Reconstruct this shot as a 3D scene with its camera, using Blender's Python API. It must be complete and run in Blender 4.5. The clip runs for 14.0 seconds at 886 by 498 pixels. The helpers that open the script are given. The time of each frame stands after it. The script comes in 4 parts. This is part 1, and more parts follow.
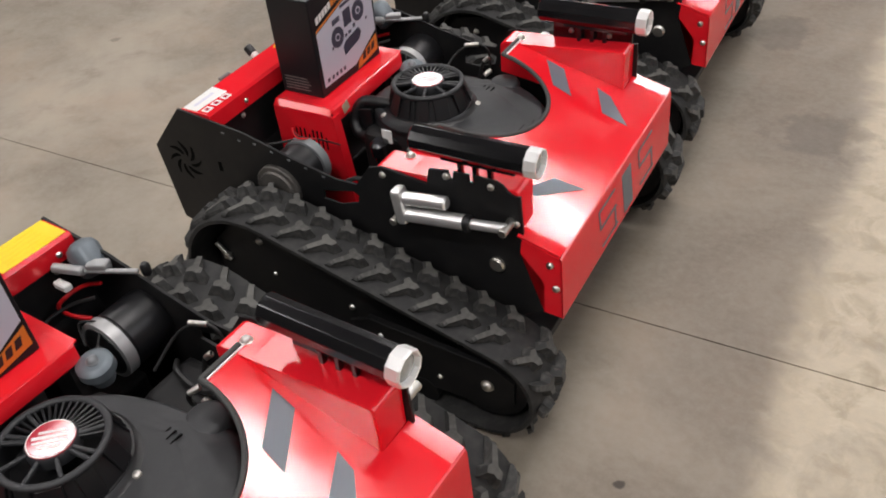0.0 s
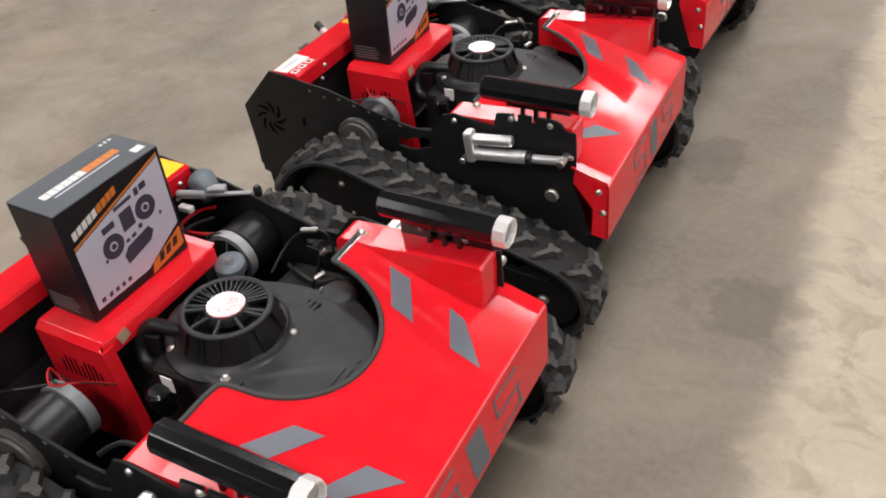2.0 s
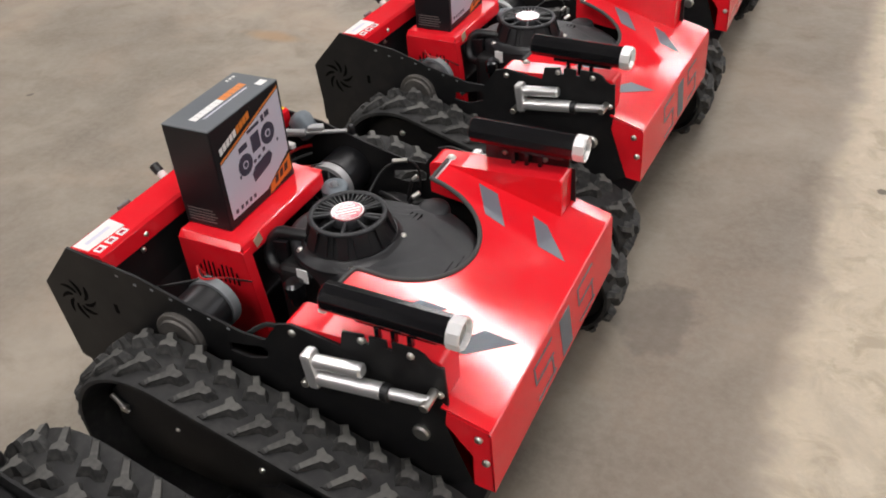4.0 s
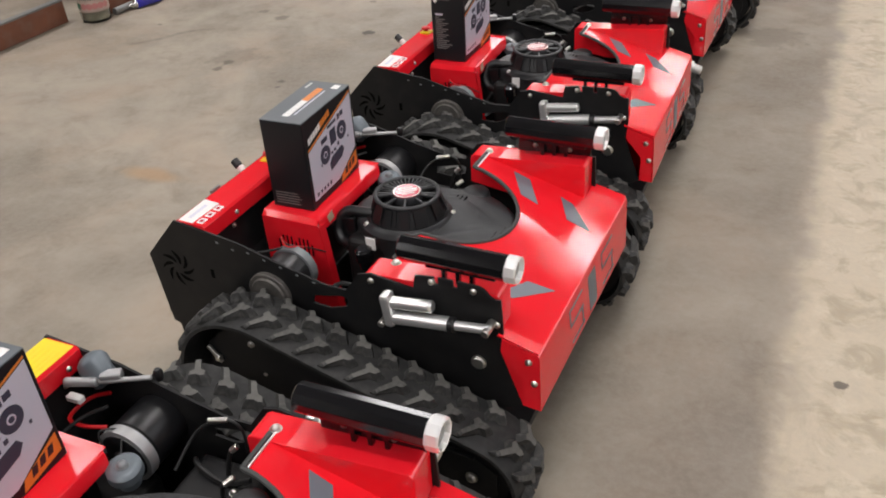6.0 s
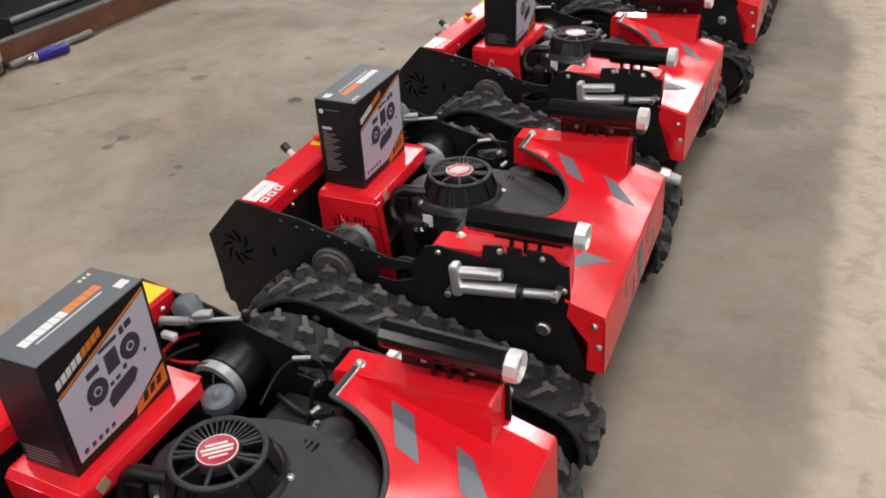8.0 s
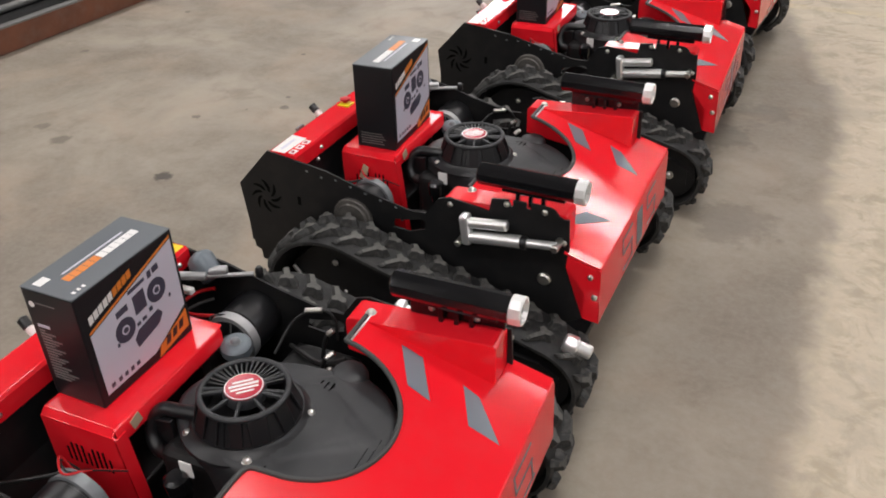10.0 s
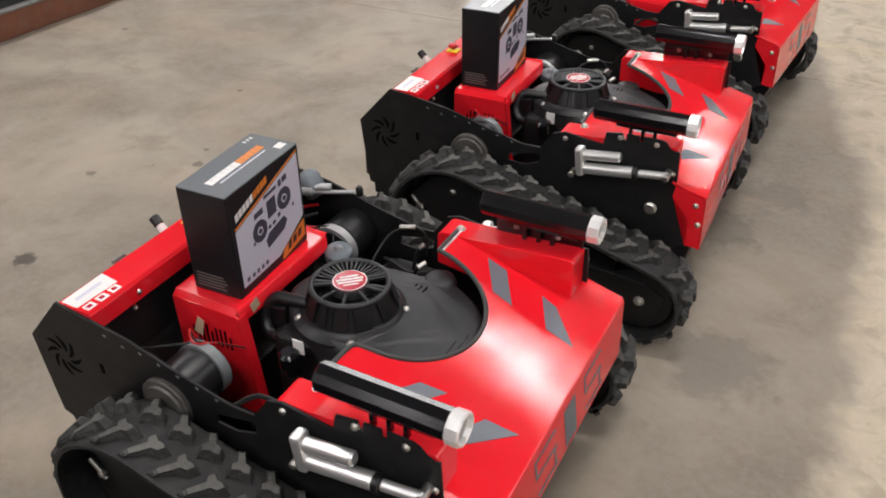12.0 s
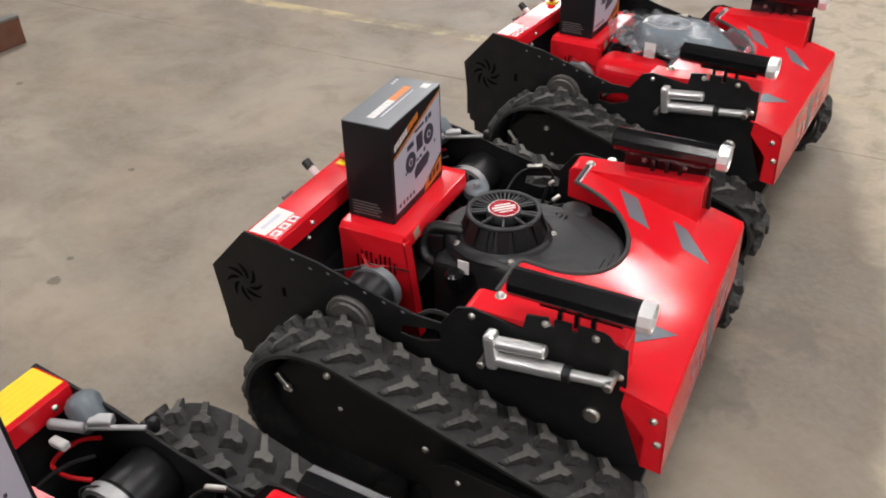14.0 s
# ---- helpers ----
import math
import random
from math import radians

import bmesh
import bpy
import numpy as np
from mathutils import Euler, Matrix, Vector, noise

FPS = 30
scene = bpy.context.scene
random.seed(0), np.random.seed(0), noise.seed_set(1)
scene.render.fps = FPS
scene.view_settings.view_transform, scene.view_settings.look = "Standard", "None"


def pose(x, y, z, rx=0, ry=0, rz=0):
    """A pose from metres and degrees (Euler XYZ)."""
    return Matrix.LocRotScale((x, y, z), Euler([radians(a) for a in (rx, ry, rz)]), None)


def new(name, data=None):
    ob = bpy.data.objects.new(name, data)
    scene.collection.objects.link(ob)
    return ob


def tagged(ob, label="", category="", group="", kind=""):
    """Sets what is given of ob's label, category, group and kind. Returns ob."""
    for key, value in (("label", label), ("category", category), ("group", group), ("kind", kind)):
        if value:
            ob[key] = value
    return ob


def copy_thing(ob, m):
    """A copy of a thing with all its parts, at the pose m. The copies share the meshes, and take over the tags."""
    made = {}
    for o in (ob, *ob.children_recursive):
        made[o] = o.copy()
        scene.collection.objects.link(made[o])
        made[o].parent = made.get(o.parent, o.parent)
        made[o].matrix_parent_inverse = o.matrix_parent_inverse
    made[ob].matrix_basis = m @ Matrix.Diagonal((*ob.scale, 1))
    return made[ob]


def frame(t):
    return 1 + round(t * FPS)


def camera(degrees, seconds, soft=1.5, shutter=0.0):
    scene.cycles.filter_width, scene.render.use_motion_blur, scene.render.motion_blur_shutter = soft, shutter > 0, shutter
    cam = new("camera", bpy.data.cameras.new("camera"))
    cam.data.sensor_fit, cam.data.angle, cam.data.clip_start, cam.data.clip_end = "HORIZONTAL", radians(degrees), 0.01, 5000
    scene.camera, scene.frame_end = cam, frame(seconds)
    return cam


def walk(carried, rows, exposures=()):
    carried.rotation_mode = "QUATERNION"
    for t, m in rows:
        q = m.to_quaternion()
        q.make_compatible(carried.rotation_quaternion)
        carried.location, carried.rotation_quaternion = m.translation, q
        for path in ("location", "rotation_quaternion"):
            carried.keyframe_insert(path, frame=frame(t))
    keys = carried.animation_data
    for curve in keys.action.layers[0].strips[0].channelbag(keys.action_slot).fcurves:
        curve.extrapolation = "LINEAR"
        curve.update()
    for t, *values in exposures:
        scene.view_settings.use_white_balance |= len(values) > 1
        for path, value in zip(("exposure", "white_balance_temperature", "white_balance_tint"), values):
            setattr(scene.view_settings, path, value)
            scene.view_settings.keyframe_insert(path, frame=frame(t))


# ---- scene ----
# ---- camera ----
cam = camera(54.8, 14.0, soft=1.9)
# seconds, place in metres, turn in degrees
PATH = [
    (0.0, 1.032, 1.766, 1.575, 50.96, 4.56, 28.27),
    (0.5, 0.970, 1.954, 1.584, 51.73, 5.00, 26.69),
    (1.0, 0.967, 2.126, 1.591, 51.72, 4.82, 26.00),
    (1.5, 0.999, 2.348, 1.610, 51.74, 3.62, 26.70),
    (2.0, 1.026, 2.522, 1.640, 52.03, 3.81, 27.46),
    (2.5, 0.971, 2.707, 1.647, 52.53, 4.02, 26.58),
    (2.7, 0.924, 2.796, 1.663, 52.40, 3.56, 26.08),
    (4.8, 0.973, 3.570, 1.650, 54.66, 2.67, 26.67),
    (5.0, 0.956, 3.648, 1.655, 55.35, 2.74, 26.05),
    (5.5, 0.912, 3.825, 1.700, 56.52, 3.17, 24.50),
    (6.0, 0.914, 4.001, 1.698, 56.73, 3.20, 23.81),
    (6.5, 0.942, 4.268, 1.689, 57.14, 1.85, 24.53),
    (7.0, 0.950, 4.478, 1.693, 56.76, 1.42, 25.43),
    (7.5, 0.880, 4.723, 1.677, 56.94, 2.34, 24.83),
    (8.0, 0.810, 4.959, 1.677, 57.31, 2.65, 23.83),
    (8.5, 0.824, 5.220, 1.669, 57.49, 1.81, 24.16),
    (8.7, 0.845, 5.328, 1.679, 57.70, 1.25, 24.35),
    (10.8, 0.811, 6.329, 1.676, 56.73, 1.13, 24.18),
    (11.0, 0.838, 6.432, 1.684, 56.84, 0.65, 24.81),
    (11.5, 0.855, 6.623, 1.679, 56.48, 0.16, 26.31),
    (12.0, 0.795, 6.857, 1.673, 55.81, 0.47, 26.97),
    (12.5, 0.714, 7.098, 1.672, 55.67, 1.18, 26.61),
    (13.0, 0.707, 7.327, 1.663, 55.03, 1.52, 27.02),
    (13.5, 0.732, 7.592, 1.669, 55.07, 1.08, 28.29),
    (14.0, 0.696, 7.772, 1.666, 55.11, 1.34, 27.62),
]
walk(cam, [(t, pose(x, y, z, rx, ry, rz)) for t, x, y, z, rx, ry, rz in PATH], [(0.0, 0.14), (1.5, 0.26), (2.7, 0.20), (5.0, 0.20), (7.5, 0.10), (11.0, 0.15), (14.0, 0.16)])

# ---- light ----
scene.view_settings.exposure = 0.0
world = bpy.data.worlds.new("hall_sky")
world.use_nodes = True
scene.world = world
wn = world.node_tree.nodes
sky = wn.new("ShaderNodeTexSky")
sky.sky_type = "NISHITA"
sky.sun_disc = False
sky.sun_elevation, sky.sun_rotation = radians(50), radians(120)
world.node_tree.links.new(sky.outputs[0], wn["Background"].inputs[0])
wn["Background"].inputs[1].default_value = 0.1

ROOF = 6.0


def skylight_lamp(x, y, sx, sy, watts, colour=(1.0, 0.955, 0.94)):
    """Daylight that falls through one opening in the roof."""
    data = bpy.data.lights.new("skylight_lamp", "AREA")
    data.shape, data.size, data.size_y = "RECTANGLE", sx, sy
    data.energy, data.color = watts, colour
    ob = new("skylight_lamp", data)
    ob.matrix_world = pose(x, y, ROOF - 0.02)
    return ob


# openings in the roof: x, y of the middle, width, length, watts; the last one (x 8.2) is added fill light
SKYLIGHTS = [(0.8, -4.7, 3.0, 0.45, 140), (0.8, -0.2, 3.0, 0.45, 150), (0.8, 4.4, 3.0, 0.45, 120), (0.65, 9.3, 2.4, 0.40, 125),
             (1.35, 13.5, 2.1, 0.40, 62), (1.2, 16.6, 2.4, 0.45, 85), (0.8, 20.4, 3.0, 0.45, 140), (-5.28, 8.0, 1.0, 26.0, 660), (8.2, 8.0, 3.0, 26.0, 680)]
for s in SKYLIGHTS:
    skylight_lamp(*s)


# daylight through the high window in the end wall
WINDOW = (-8.5, -3.0, 4.2, 5.7)
data = bpy.data.lights.new("window_lamp", "AREA")
data.shape, data.size, data.size_y, data.energy, data.color = "RECTANGLE", WINDOW[1] - WINDOW[0], WINDOW[3] - WINDOW[2], 260, (1.0, 0.955, 0.94)
new("window_lamp", data).matrix_world = pose((WINDOW[0] + WINDOW[1]) / 2, 23.98, (WINDOW[2] + WINDOW[3]) / 2, -90, 0, 0)


# ---- materials ----
def material(name, colour, rough=0.5, metal=0.0, vary=0.12, scale=12.0, bump=0.0, bump_scale=80.0, coat=0.0, dust=0.0, dust_colour=(0.3, 0.27, 0.23), random=0.0, spec=0.5, wave=0.0, patchy=1.0):
    """A painted, metal or plastic surface with stains at two scales, fine relief and settled dust."""
    m = bpy.data.materials.new(name)
    m.use_nodes = True
    nt = m.node_tree
    n, link = nt.nodes, nt.links.new
    b = n["Principled BSDF"]
    b.inputs["Metallic"].default_value = metal
    b.inputs["Specular IOR Level"].default_value = spec
    b.inputs["Coat Weight"].default_value = coat
    b.inputs["Coat Roughness"].default_value = 0.12
    co = n.new("ShaderNodeTexCoord")
    big = n.new("ShaderNodeTexNoise")
    big.inputs["Scale"].default_value = scale
    big.inputs["Detail"].default_value = 5
    small = n.new("ShaderNodeTexNoise")
    small.inputs["Scale"].default_value = bump_scale
    small.inputs["Detail"].default_value = 3
    link(co.outputs["Object"], big.inputs["Vector"])
    link(co.outputs["Object"], small.inputs["Vector"])
    ramp = n.new("ShaderNodeMapRange")
    ramp.inputs["To Min"].default_value, ramp.inputs["To Max"].default_value = 1 - vary, 1 + vary
    link(big.outputs["Fac"], ramp.inputs["Value"])
    hue = n.new("ShaderNodeHueSaturation")
    hue.inputs["Color"].default_value = (*colour, 1)
    value = ramp.outputs[0]
    if random:
        info = n.new("ShaderNodeObjectInfo")
        r = n.new("ShaderNodeMapRange")
        r.inputs["To Min"].default_value, r.inputs["To Max"].default_value = 1 - random, 1 + random
        link(info.outputs["Random"], r.inputs["Value"])
        mul = n.new("ShaderNodeMath")
        mul.operation = "MULTIPLY"
        link(value, mul.inputs[0])
        link(r.outputs[0], mul.inputs[1])
        value = mul.outputs[0]
    link(value, hue.inputs["Value"])
    out = hue.outputs[0]
    if dust:
        mask = n.new("ShaderNodeMapRange")
        mask.inputs["From Min"].default_value, mask.inputs["From Max"].default_value = 0.45, 0.75
        mask.inputs["To Max"].default_value = dust
        blot = n.new("ShaderNodeTexNoise")
        blot.inputs["Scale"].default_value = scale * 2.3
        blot.inputs["Detail"].default_value = 8
        link(co.outputs["Object"], blot.inputs["Vector"])
        link(blot.outputs["Fac"], mask.inputs["Value"])
        mix = n.new("ShaderNodeMix")
        mix.data_type = "RGBA"
        link(mask.outputs[0], mix.inputs[0])
        link(out, mix.inputs[6])
        mix.inputs[7].default_value = (*dust_colour, 1)
        out = mix.outputs[2]
    link(out, b.inputs["Base Color"])
    rr = n.new("ShaderNodeMapRange")
    rr.inputs["To Min"].default_value, rr.inputs["To Max"].default_value = max(rough - 0.1 * patchy, 0.04), min(rough + 0.12 * patchy, 1)
    link(big.outputs["Fac"], rr.inputs["Value"])
    link(rr.outputs[0], b.inputs["Roughness"])
    if bump:
        bp = n.new("ShaderNodeBump")
        bp.inputs["Strength"].default_value = bump
        bp.inputs["Distance"].default_value = 0.002
        link(small.outputs["Fac"], bp.inputs["Height"])
        link(bp.outputs[0], b.inputs["Normal"])
        if wave:
            # slight dents of pressed sheet
            dent, wb = n.new("ShaderNodeTexNoise"), n.new("ShaderNodeBump")
            dent.inputs["Scale"].default_value, dent.inputs["Detail"].default_value = 4.5, 1.0
            link(co.outputs["Object"], dent.inputs["Vector"])
            wb.inputs["Strength"].default_value, wb.inputs["Distance"].default_value = wave, 0.012
            link(dent.outputs["Fac"], wb.inputs["Height"])
            link(wb.outputs[0], bp.inputs["Normal"])
    return m


RED = material("red_powder_coat", (0.82, 0.013, 0.024), 0.11, patchy=0.7, vary=0.04, scale=9, bump=0.025, bump_scale=120, coat=0.0, dust=0.03, wave=0.22)
BLACK = material("black_powder_coat", (0.0082, 0.0082, 0.0088), 0.5, vary=0.3, scale=7, bump=0.12, bump_scale=220, dust=0.025, spec=0.28)
PLASTIC = material("black_moulded_plastic", (0.021, 0.022, 0.024), 0.46, vary=0.2, scale=10, bump=0.2, bump_scale=420, dust=0.14, dust_colour=(0.10, 0.10, 0.10))
GUARD = material("black_guard_plastic", (0.008, 0.008, 0.009), 0.36, vary=0.2, scale=14, bump=0.1, bump_scale=300)
RUBBER = material("track_rubber", (0.016, 0.016, 0.016), 0.72, vary=0.35, scale=16, bump=0.35, bump_scale=120, dust=0.35, dust_colour=(0.075, 0.072, 0.066))
LUGRUB = material("worn_lug_rubber", (0.030, 0.030, 0.029), 0.7, vary=0.35, scale=30, bump=0.35, bump_scale=160, dust=0.55, dust_colour=(0.12, 0.115, 0.105), random=0.25)
LUGTOP = material("scuffed_lug_top", (0.078, 0.076, 0.070), 0.75, vary=0.4, scale=40, bump=0.3, bump_scale=200, dust=0.5, dust_colour=(0.135, 0.13, 0.118), random=0.4)
TRIM = material("rubber_edge_trim", (0.045, 0.047, 0.045), 0.6, vary=0.15, bump=0.15)
ANOD = material("black_anodised", (0.006, 0.006, 0.007), 0.15, patchy=0.5, metal=0.0, vary=0.2, scale=9, bump=0.06, bump_scale=260, coat=0.2)
ALU = material("bare_aluminium", (0.93, 0.93, 0.92), 0.30, patchy=0.5, metal=0.82, vary=0.08, scale=20, bump=0.025, bump_scale=300)
CAPMETAL = material("satin_silver", (0.92, 0.92, 0.91), 0.32, patchy=0.4, metal=0.5, vary=0.05, scale=20)
CHROME = material("polished_steel", (0.85, 0.85, 0.86), 0.16, metal=1.0, vary=0.06, scale=30)
ZINC = material("zinc_plated_steel", (0.62, 0.60, 0.56), 0.34, metal=1.0, vary=0.2, scale=60)
CAST = material("cast_grey_metal", (0.22, 0.22, 0.215), 0.48, metal=0.6, vary=0.25, scale=30, bump=0.3, bump_scale=200, dust=0.15)
BAND = material("pale_motor_band", (0.20, 0.21, 0.22), 0.45, metal=0.3, vary=0.25, scale=30, bump=0.2, bump_scale=200)
BOWL = material("blue_grey_zinc", (0.15, 0.175, 0.195), 0.42, metal=0.35, vary=0.2, scale=40)
REFLECT = material("grey_reflective_film", (0.145, 0.165, 0.195), 0.4, vary=0.06, scale=30, bump=0.1, bump_scale=500)
YELLOW = material("yellow_label", (0.90, 0.66, 0.01), 0.45, vary=0.06, scale=30)
SILVERBLUE = material("blue_grey_moulding", (0.20, 0.25, 0.29), 0.4, vary=0.2, scale=8, bump=0.1, bump_scale=200)
INK = material("dark_ink", (0.03, 0.02, 0.02), 0.5)
AMBERINK = material("amber_ink", (0.88, 0.63, 0.01), 0.5)
WHITE = material("white_label", (0.80, 0.79, 0.77), 0.4, vary=0.05, scale=30)
REDINK = material("red_ink", (0.50, 0.01, 0.03), 0.18, coat=0.6)
BADGE = material("lacquered_red_badge", (0.46, 0.012, 0.03), 0.10, vary=0.03, coat=1.0, spec=1.0)
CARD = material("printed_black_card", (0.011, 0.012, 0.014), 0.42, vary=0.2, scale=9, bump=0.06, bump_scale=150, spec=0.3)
# carton lid: the sky's sheen is put into a lighter base colour
CARDSHEEN = material("card_with_sky_sheen", (0.095, 0.108, 0.120), 0.3, vary=0.15, scale=8, bump=0.06, bump_scale=150, coat=0.3)
PANEL = material("printed_pale_panel", (0.62, 0.61, 0.70), 0.38, vary=0.04, scale=9)
ORANGE = material("printed_orange", (0.72, 0.22, 0.03), 0.4, vary=0.08, scale=9)
GREYINK = material("navy_grey_ink", (0.055, 0.055, 0.085), 0.45)
PALEINK = material("pale_grey_ink", (0.16, 0.155, 0.15), 0.45)
RINGZINC = material("dull_zinc_ring", (0.40, 0.40, 0.40), 0.42, metal=0.55, vary=0.25, scale=30)
GEARCAST = material("stained_cast_metal", (0.115, 0.108, 0.10), 0.5, metal=0.5, vary=0.5, scale=24, bump=0.3, bump_scale=160, dust=0.25)
LENS = material("cloudy_lens", (0.42, 0.43, 0.43), 0.12, metal=0.35, vary=0.5, scale=60)
TANPAPER = material("tan_paper", (0.50, 0.36, 0.24), 0.7)
REDWIRE = material("red_wire", (0.55, 0.01, 0.015), 0.4)
BLACKWIRE = material("black_cable", (0.012, 0.012, 0.012), 0.45)
# near-black pieces that stand in for the shade inside openings
DARK = material("hollow_shade", (0.0015, 0.0015, 0.0015), 0.9, spec=0.1)


CRACK = [(-2.93, 7.79), (-2.822, 7.912), (-2.76, 8.034), (-2.714, 8.089), (-2.603, 8.157)]
STAINS = [(-1.600, 8.350, 0.045, 0.8), (-2.284, 8.450, 0.055, 0.5), (-2.475, 8.542, 0.04, 0.4), (-2.153, 7.706, 0.04, 0.5), (-2.150, 7.600, 0.035, 0.5), (-1.693, 7.539, 0.025, 0.6), (-1.670, 7.465, 0.015, 0.6),
          (-3.007, 8.142, 0.02, 0.5), (-1.857, 8.902, 0.025, 0.5), (-3.043, 9.411, 0.03, 0.45), (-2.156, 7.779, 0.16, 0.3), (0.732, 2.862, 0.013, 0.9), (-2.088, 4.172, 0.03, 0.4), (-1.829, 9.820, 0.018, 0.6),
          (0.494, 9.603, 0.16, 0.3), (0.651, 8.871, 0.18, 0.3), (0.644, 9.925, 0.15, 0.25), (0.881, 4.424, 0.17, 0.3), (0.597, 5.152, 0.17, 0.3), (-2.353, 5.534, 0.02, 0.6), (-2.955, 10.221, 0.02, 0.5),
          (-1.570, 9.269, 0.014, 0.6), (-1.516, 9.152, 0.026, 0.55), (-1.678, 9.067, 0.010, 0.5), (1.127, 6.059, 0.020, 0.7)]


def concrete():
    """Worn concrete with blotches, a paler lane and a darker band beside the row, fine dirt and small pits."""
    m = bpy.data.materials.new("worn_concrete")
    m.use_nodes = True
    nt = m.node_tree
    n, link = nt.nodes, nt.links.new
    b = n["Principled BSDF"]
    co = n.new("ShaderNodeTexCoord")

    def noise_at(scale, detail=6, rough=0.6, distort=0.0):
        t = n.new("ShaderNodeTexNoise")
        t.inputs["Scale"].default_value, t.inputs["Detail"].default_value = scale, detail
        t.inputs["Roughness"].default_value, t.inputs["Distortion"].default_value = rough, distort
        link(co.outputs["Object"], t.inputs["Vector"])
        return t.outputs["Fac"]

    def span(value, a, c, lo, hi):
        r = n.new("ShaderNodeMapRange")
        r.interpolation_type = "SMOOTHSTEP"
        r.inputs["From Min"].default_value, r.inputs["From Max"].default_value = a, c
        r.inputs["To Min"].default_value, r.inputs["To Max"].default_value = lo, hi
        link(value, r.inputs["Value"])
        return r.outputs[0]

    def calc(op, a, c):
        k = n.new("ShaderNodeMath")
        k.operation = op
        for i, v in enumerate((a, c)):
            if isinstance(v, (int, float)):
                k.inputs[i].default_value = v
            else:
                link(v, k.inputs[i])
        return k.outputs[0]

    def blend(fac, a, c):
        x = n.new("ShaderNodeMix")
        x.data_type = "RGBA"
        link(fac, x.inputs[0])
        for i, v in ((6, a), (7, c)):
            if isinstance(v, tuple):
                x.inputs[i].default_value = (*v, 1)
            else:
                link(v, x.inputs[i])
        return x.outputs[2]

    sep = n.new("ShaderNodeSeparateXYZ")
    link(co.outputs["Object"], sep.inputs[0])
    cloud = noise_at(0.9, 7, 0.62, 0.6)
    mid = noise_at(4.5, 8, 0.65, 0.4)
    fine = noise_at(38, 6, 0.7)
    base = blend(span(cloud, 0.35, 0.68, 0, 1), (0.198, 0.166, 0.128), (0.362, 0.312, 0.246))
    base = blend(span(mid, 0.50, 0.70, 0, 0.5), base, (0.180, 0.150, 0.116))
    base = blend(span(noise_at(1.7, 6, 0.6, 0.3), 0.46, 0.66, 0, 0.45), base, (0.40, 0.305, 0.222))
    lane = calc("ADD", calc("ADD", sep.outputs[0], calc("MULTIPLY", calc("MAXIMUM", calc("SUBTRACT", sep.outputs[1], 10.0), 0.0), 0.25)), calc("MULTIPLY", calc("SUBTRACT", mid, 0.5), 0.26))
    # browner dirt between the row and the lane, the row's shade darkened into it
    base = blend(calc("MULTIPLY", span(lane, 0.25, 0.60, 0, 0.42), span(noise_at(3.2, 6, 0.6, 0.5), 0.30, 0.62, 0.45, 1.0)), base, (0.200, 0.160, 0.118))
    # paler, yellower lane with a soft ragged edge
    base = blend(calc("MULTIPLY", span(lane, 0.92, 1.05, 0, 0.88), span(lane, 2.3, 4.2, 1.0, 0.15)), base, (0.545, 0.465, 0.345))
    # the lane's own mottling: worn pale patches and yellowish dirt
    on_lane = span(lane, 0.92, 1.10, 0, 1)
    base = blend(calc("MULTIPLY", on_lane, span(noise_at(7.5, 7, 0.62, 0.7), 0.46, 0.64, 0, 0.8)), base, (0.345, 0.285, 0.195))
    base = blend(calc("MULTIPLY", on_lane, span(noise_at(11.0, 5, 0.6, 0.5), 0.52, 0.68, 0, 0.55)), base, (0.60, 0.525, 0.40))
    base = blend(span(noise_at(2.6, 9, 0.68, 0.8), 0.50, 0.68, 0, 0.36), base, (0.25, 0.215, 0.17))
    base = blend(span(fine, 0.30, 0.75, 0.0, 0.30), base, (0.36, 0.325, 0.275))
    # faded yellow line across the hall
    line_d = calc("ABSOLUTE", calc("SUBTRACT", sep.outputs[1], 11.67), 0.0)
    paint = calc("MULTIPLY", span(line_d, 0.035, 0.055, 0.75, 0.0), span(mid, 0.38, 0.58, 1.0, 0.15))
    base = blend(paint, base, (0.62, 0.50, 0.26))
    # stains: x, y, radius, darkness
    for sx, sy, sr, dark in STAINS:
        dist = n.new("ShaderNodeVectorMath")
        dist.operation = "DISTANCE"
        link(co.outputs["Object"], dist.inputs[0])
        dist.inputs[1].default_value = (sx, sy, 0)
        edge = calc("ADD", dist.outputs["Value"], calc("MULTIPLY", calc("SUBTRACT", noise_at(9.0 if sr > 0.05 else 24.0, 4), 0.5), sr * 2.2))
        base = blend(span(edge, sr * 0.55, sr * 1.05, min(1.0, dark * 1.15), 0.0), base, (0.070, 0.058, 0.047))
    # a wavering crack with a dirty rim
    wander = calc("MULTIPLY", calc("SUBTRACT", noise_at(14.0, 3), 0.5), 0.05)
    for (ax, ay), (bx, by) in zip(CRACK, CRACK[1:]):
        far2 = (bx - ax) ** 2 + (by - ay) ** 2
        px, py = calc("SUBTRACT", calc("ADD", sep.outputs[0], wander), ax), calc("SUBTRACT", sep.outputs[1], ay)
        along = calc("MULTIPLY", calc("ADD", calc("MULTIPLY", px, bx - ax), calc("MULTIPLY", py, by - ay)), 1 / far2)
        along = calc("MINIMUM", calc("MAXIMUM", along, 0.0), 1.0)
        off_x, off_y = calc("SUBTRACT", px, calc("MULTIPLY", along, bx - ax)), calc("SUBTRACT", py, calc("MULTIPLY", along, by - ay))
        gap = calc("SQRT", calc("ADD", calc("MULTIPLY", off_x, off_x), calc("MULTIPLY", off_y, off_y)), 0.0)
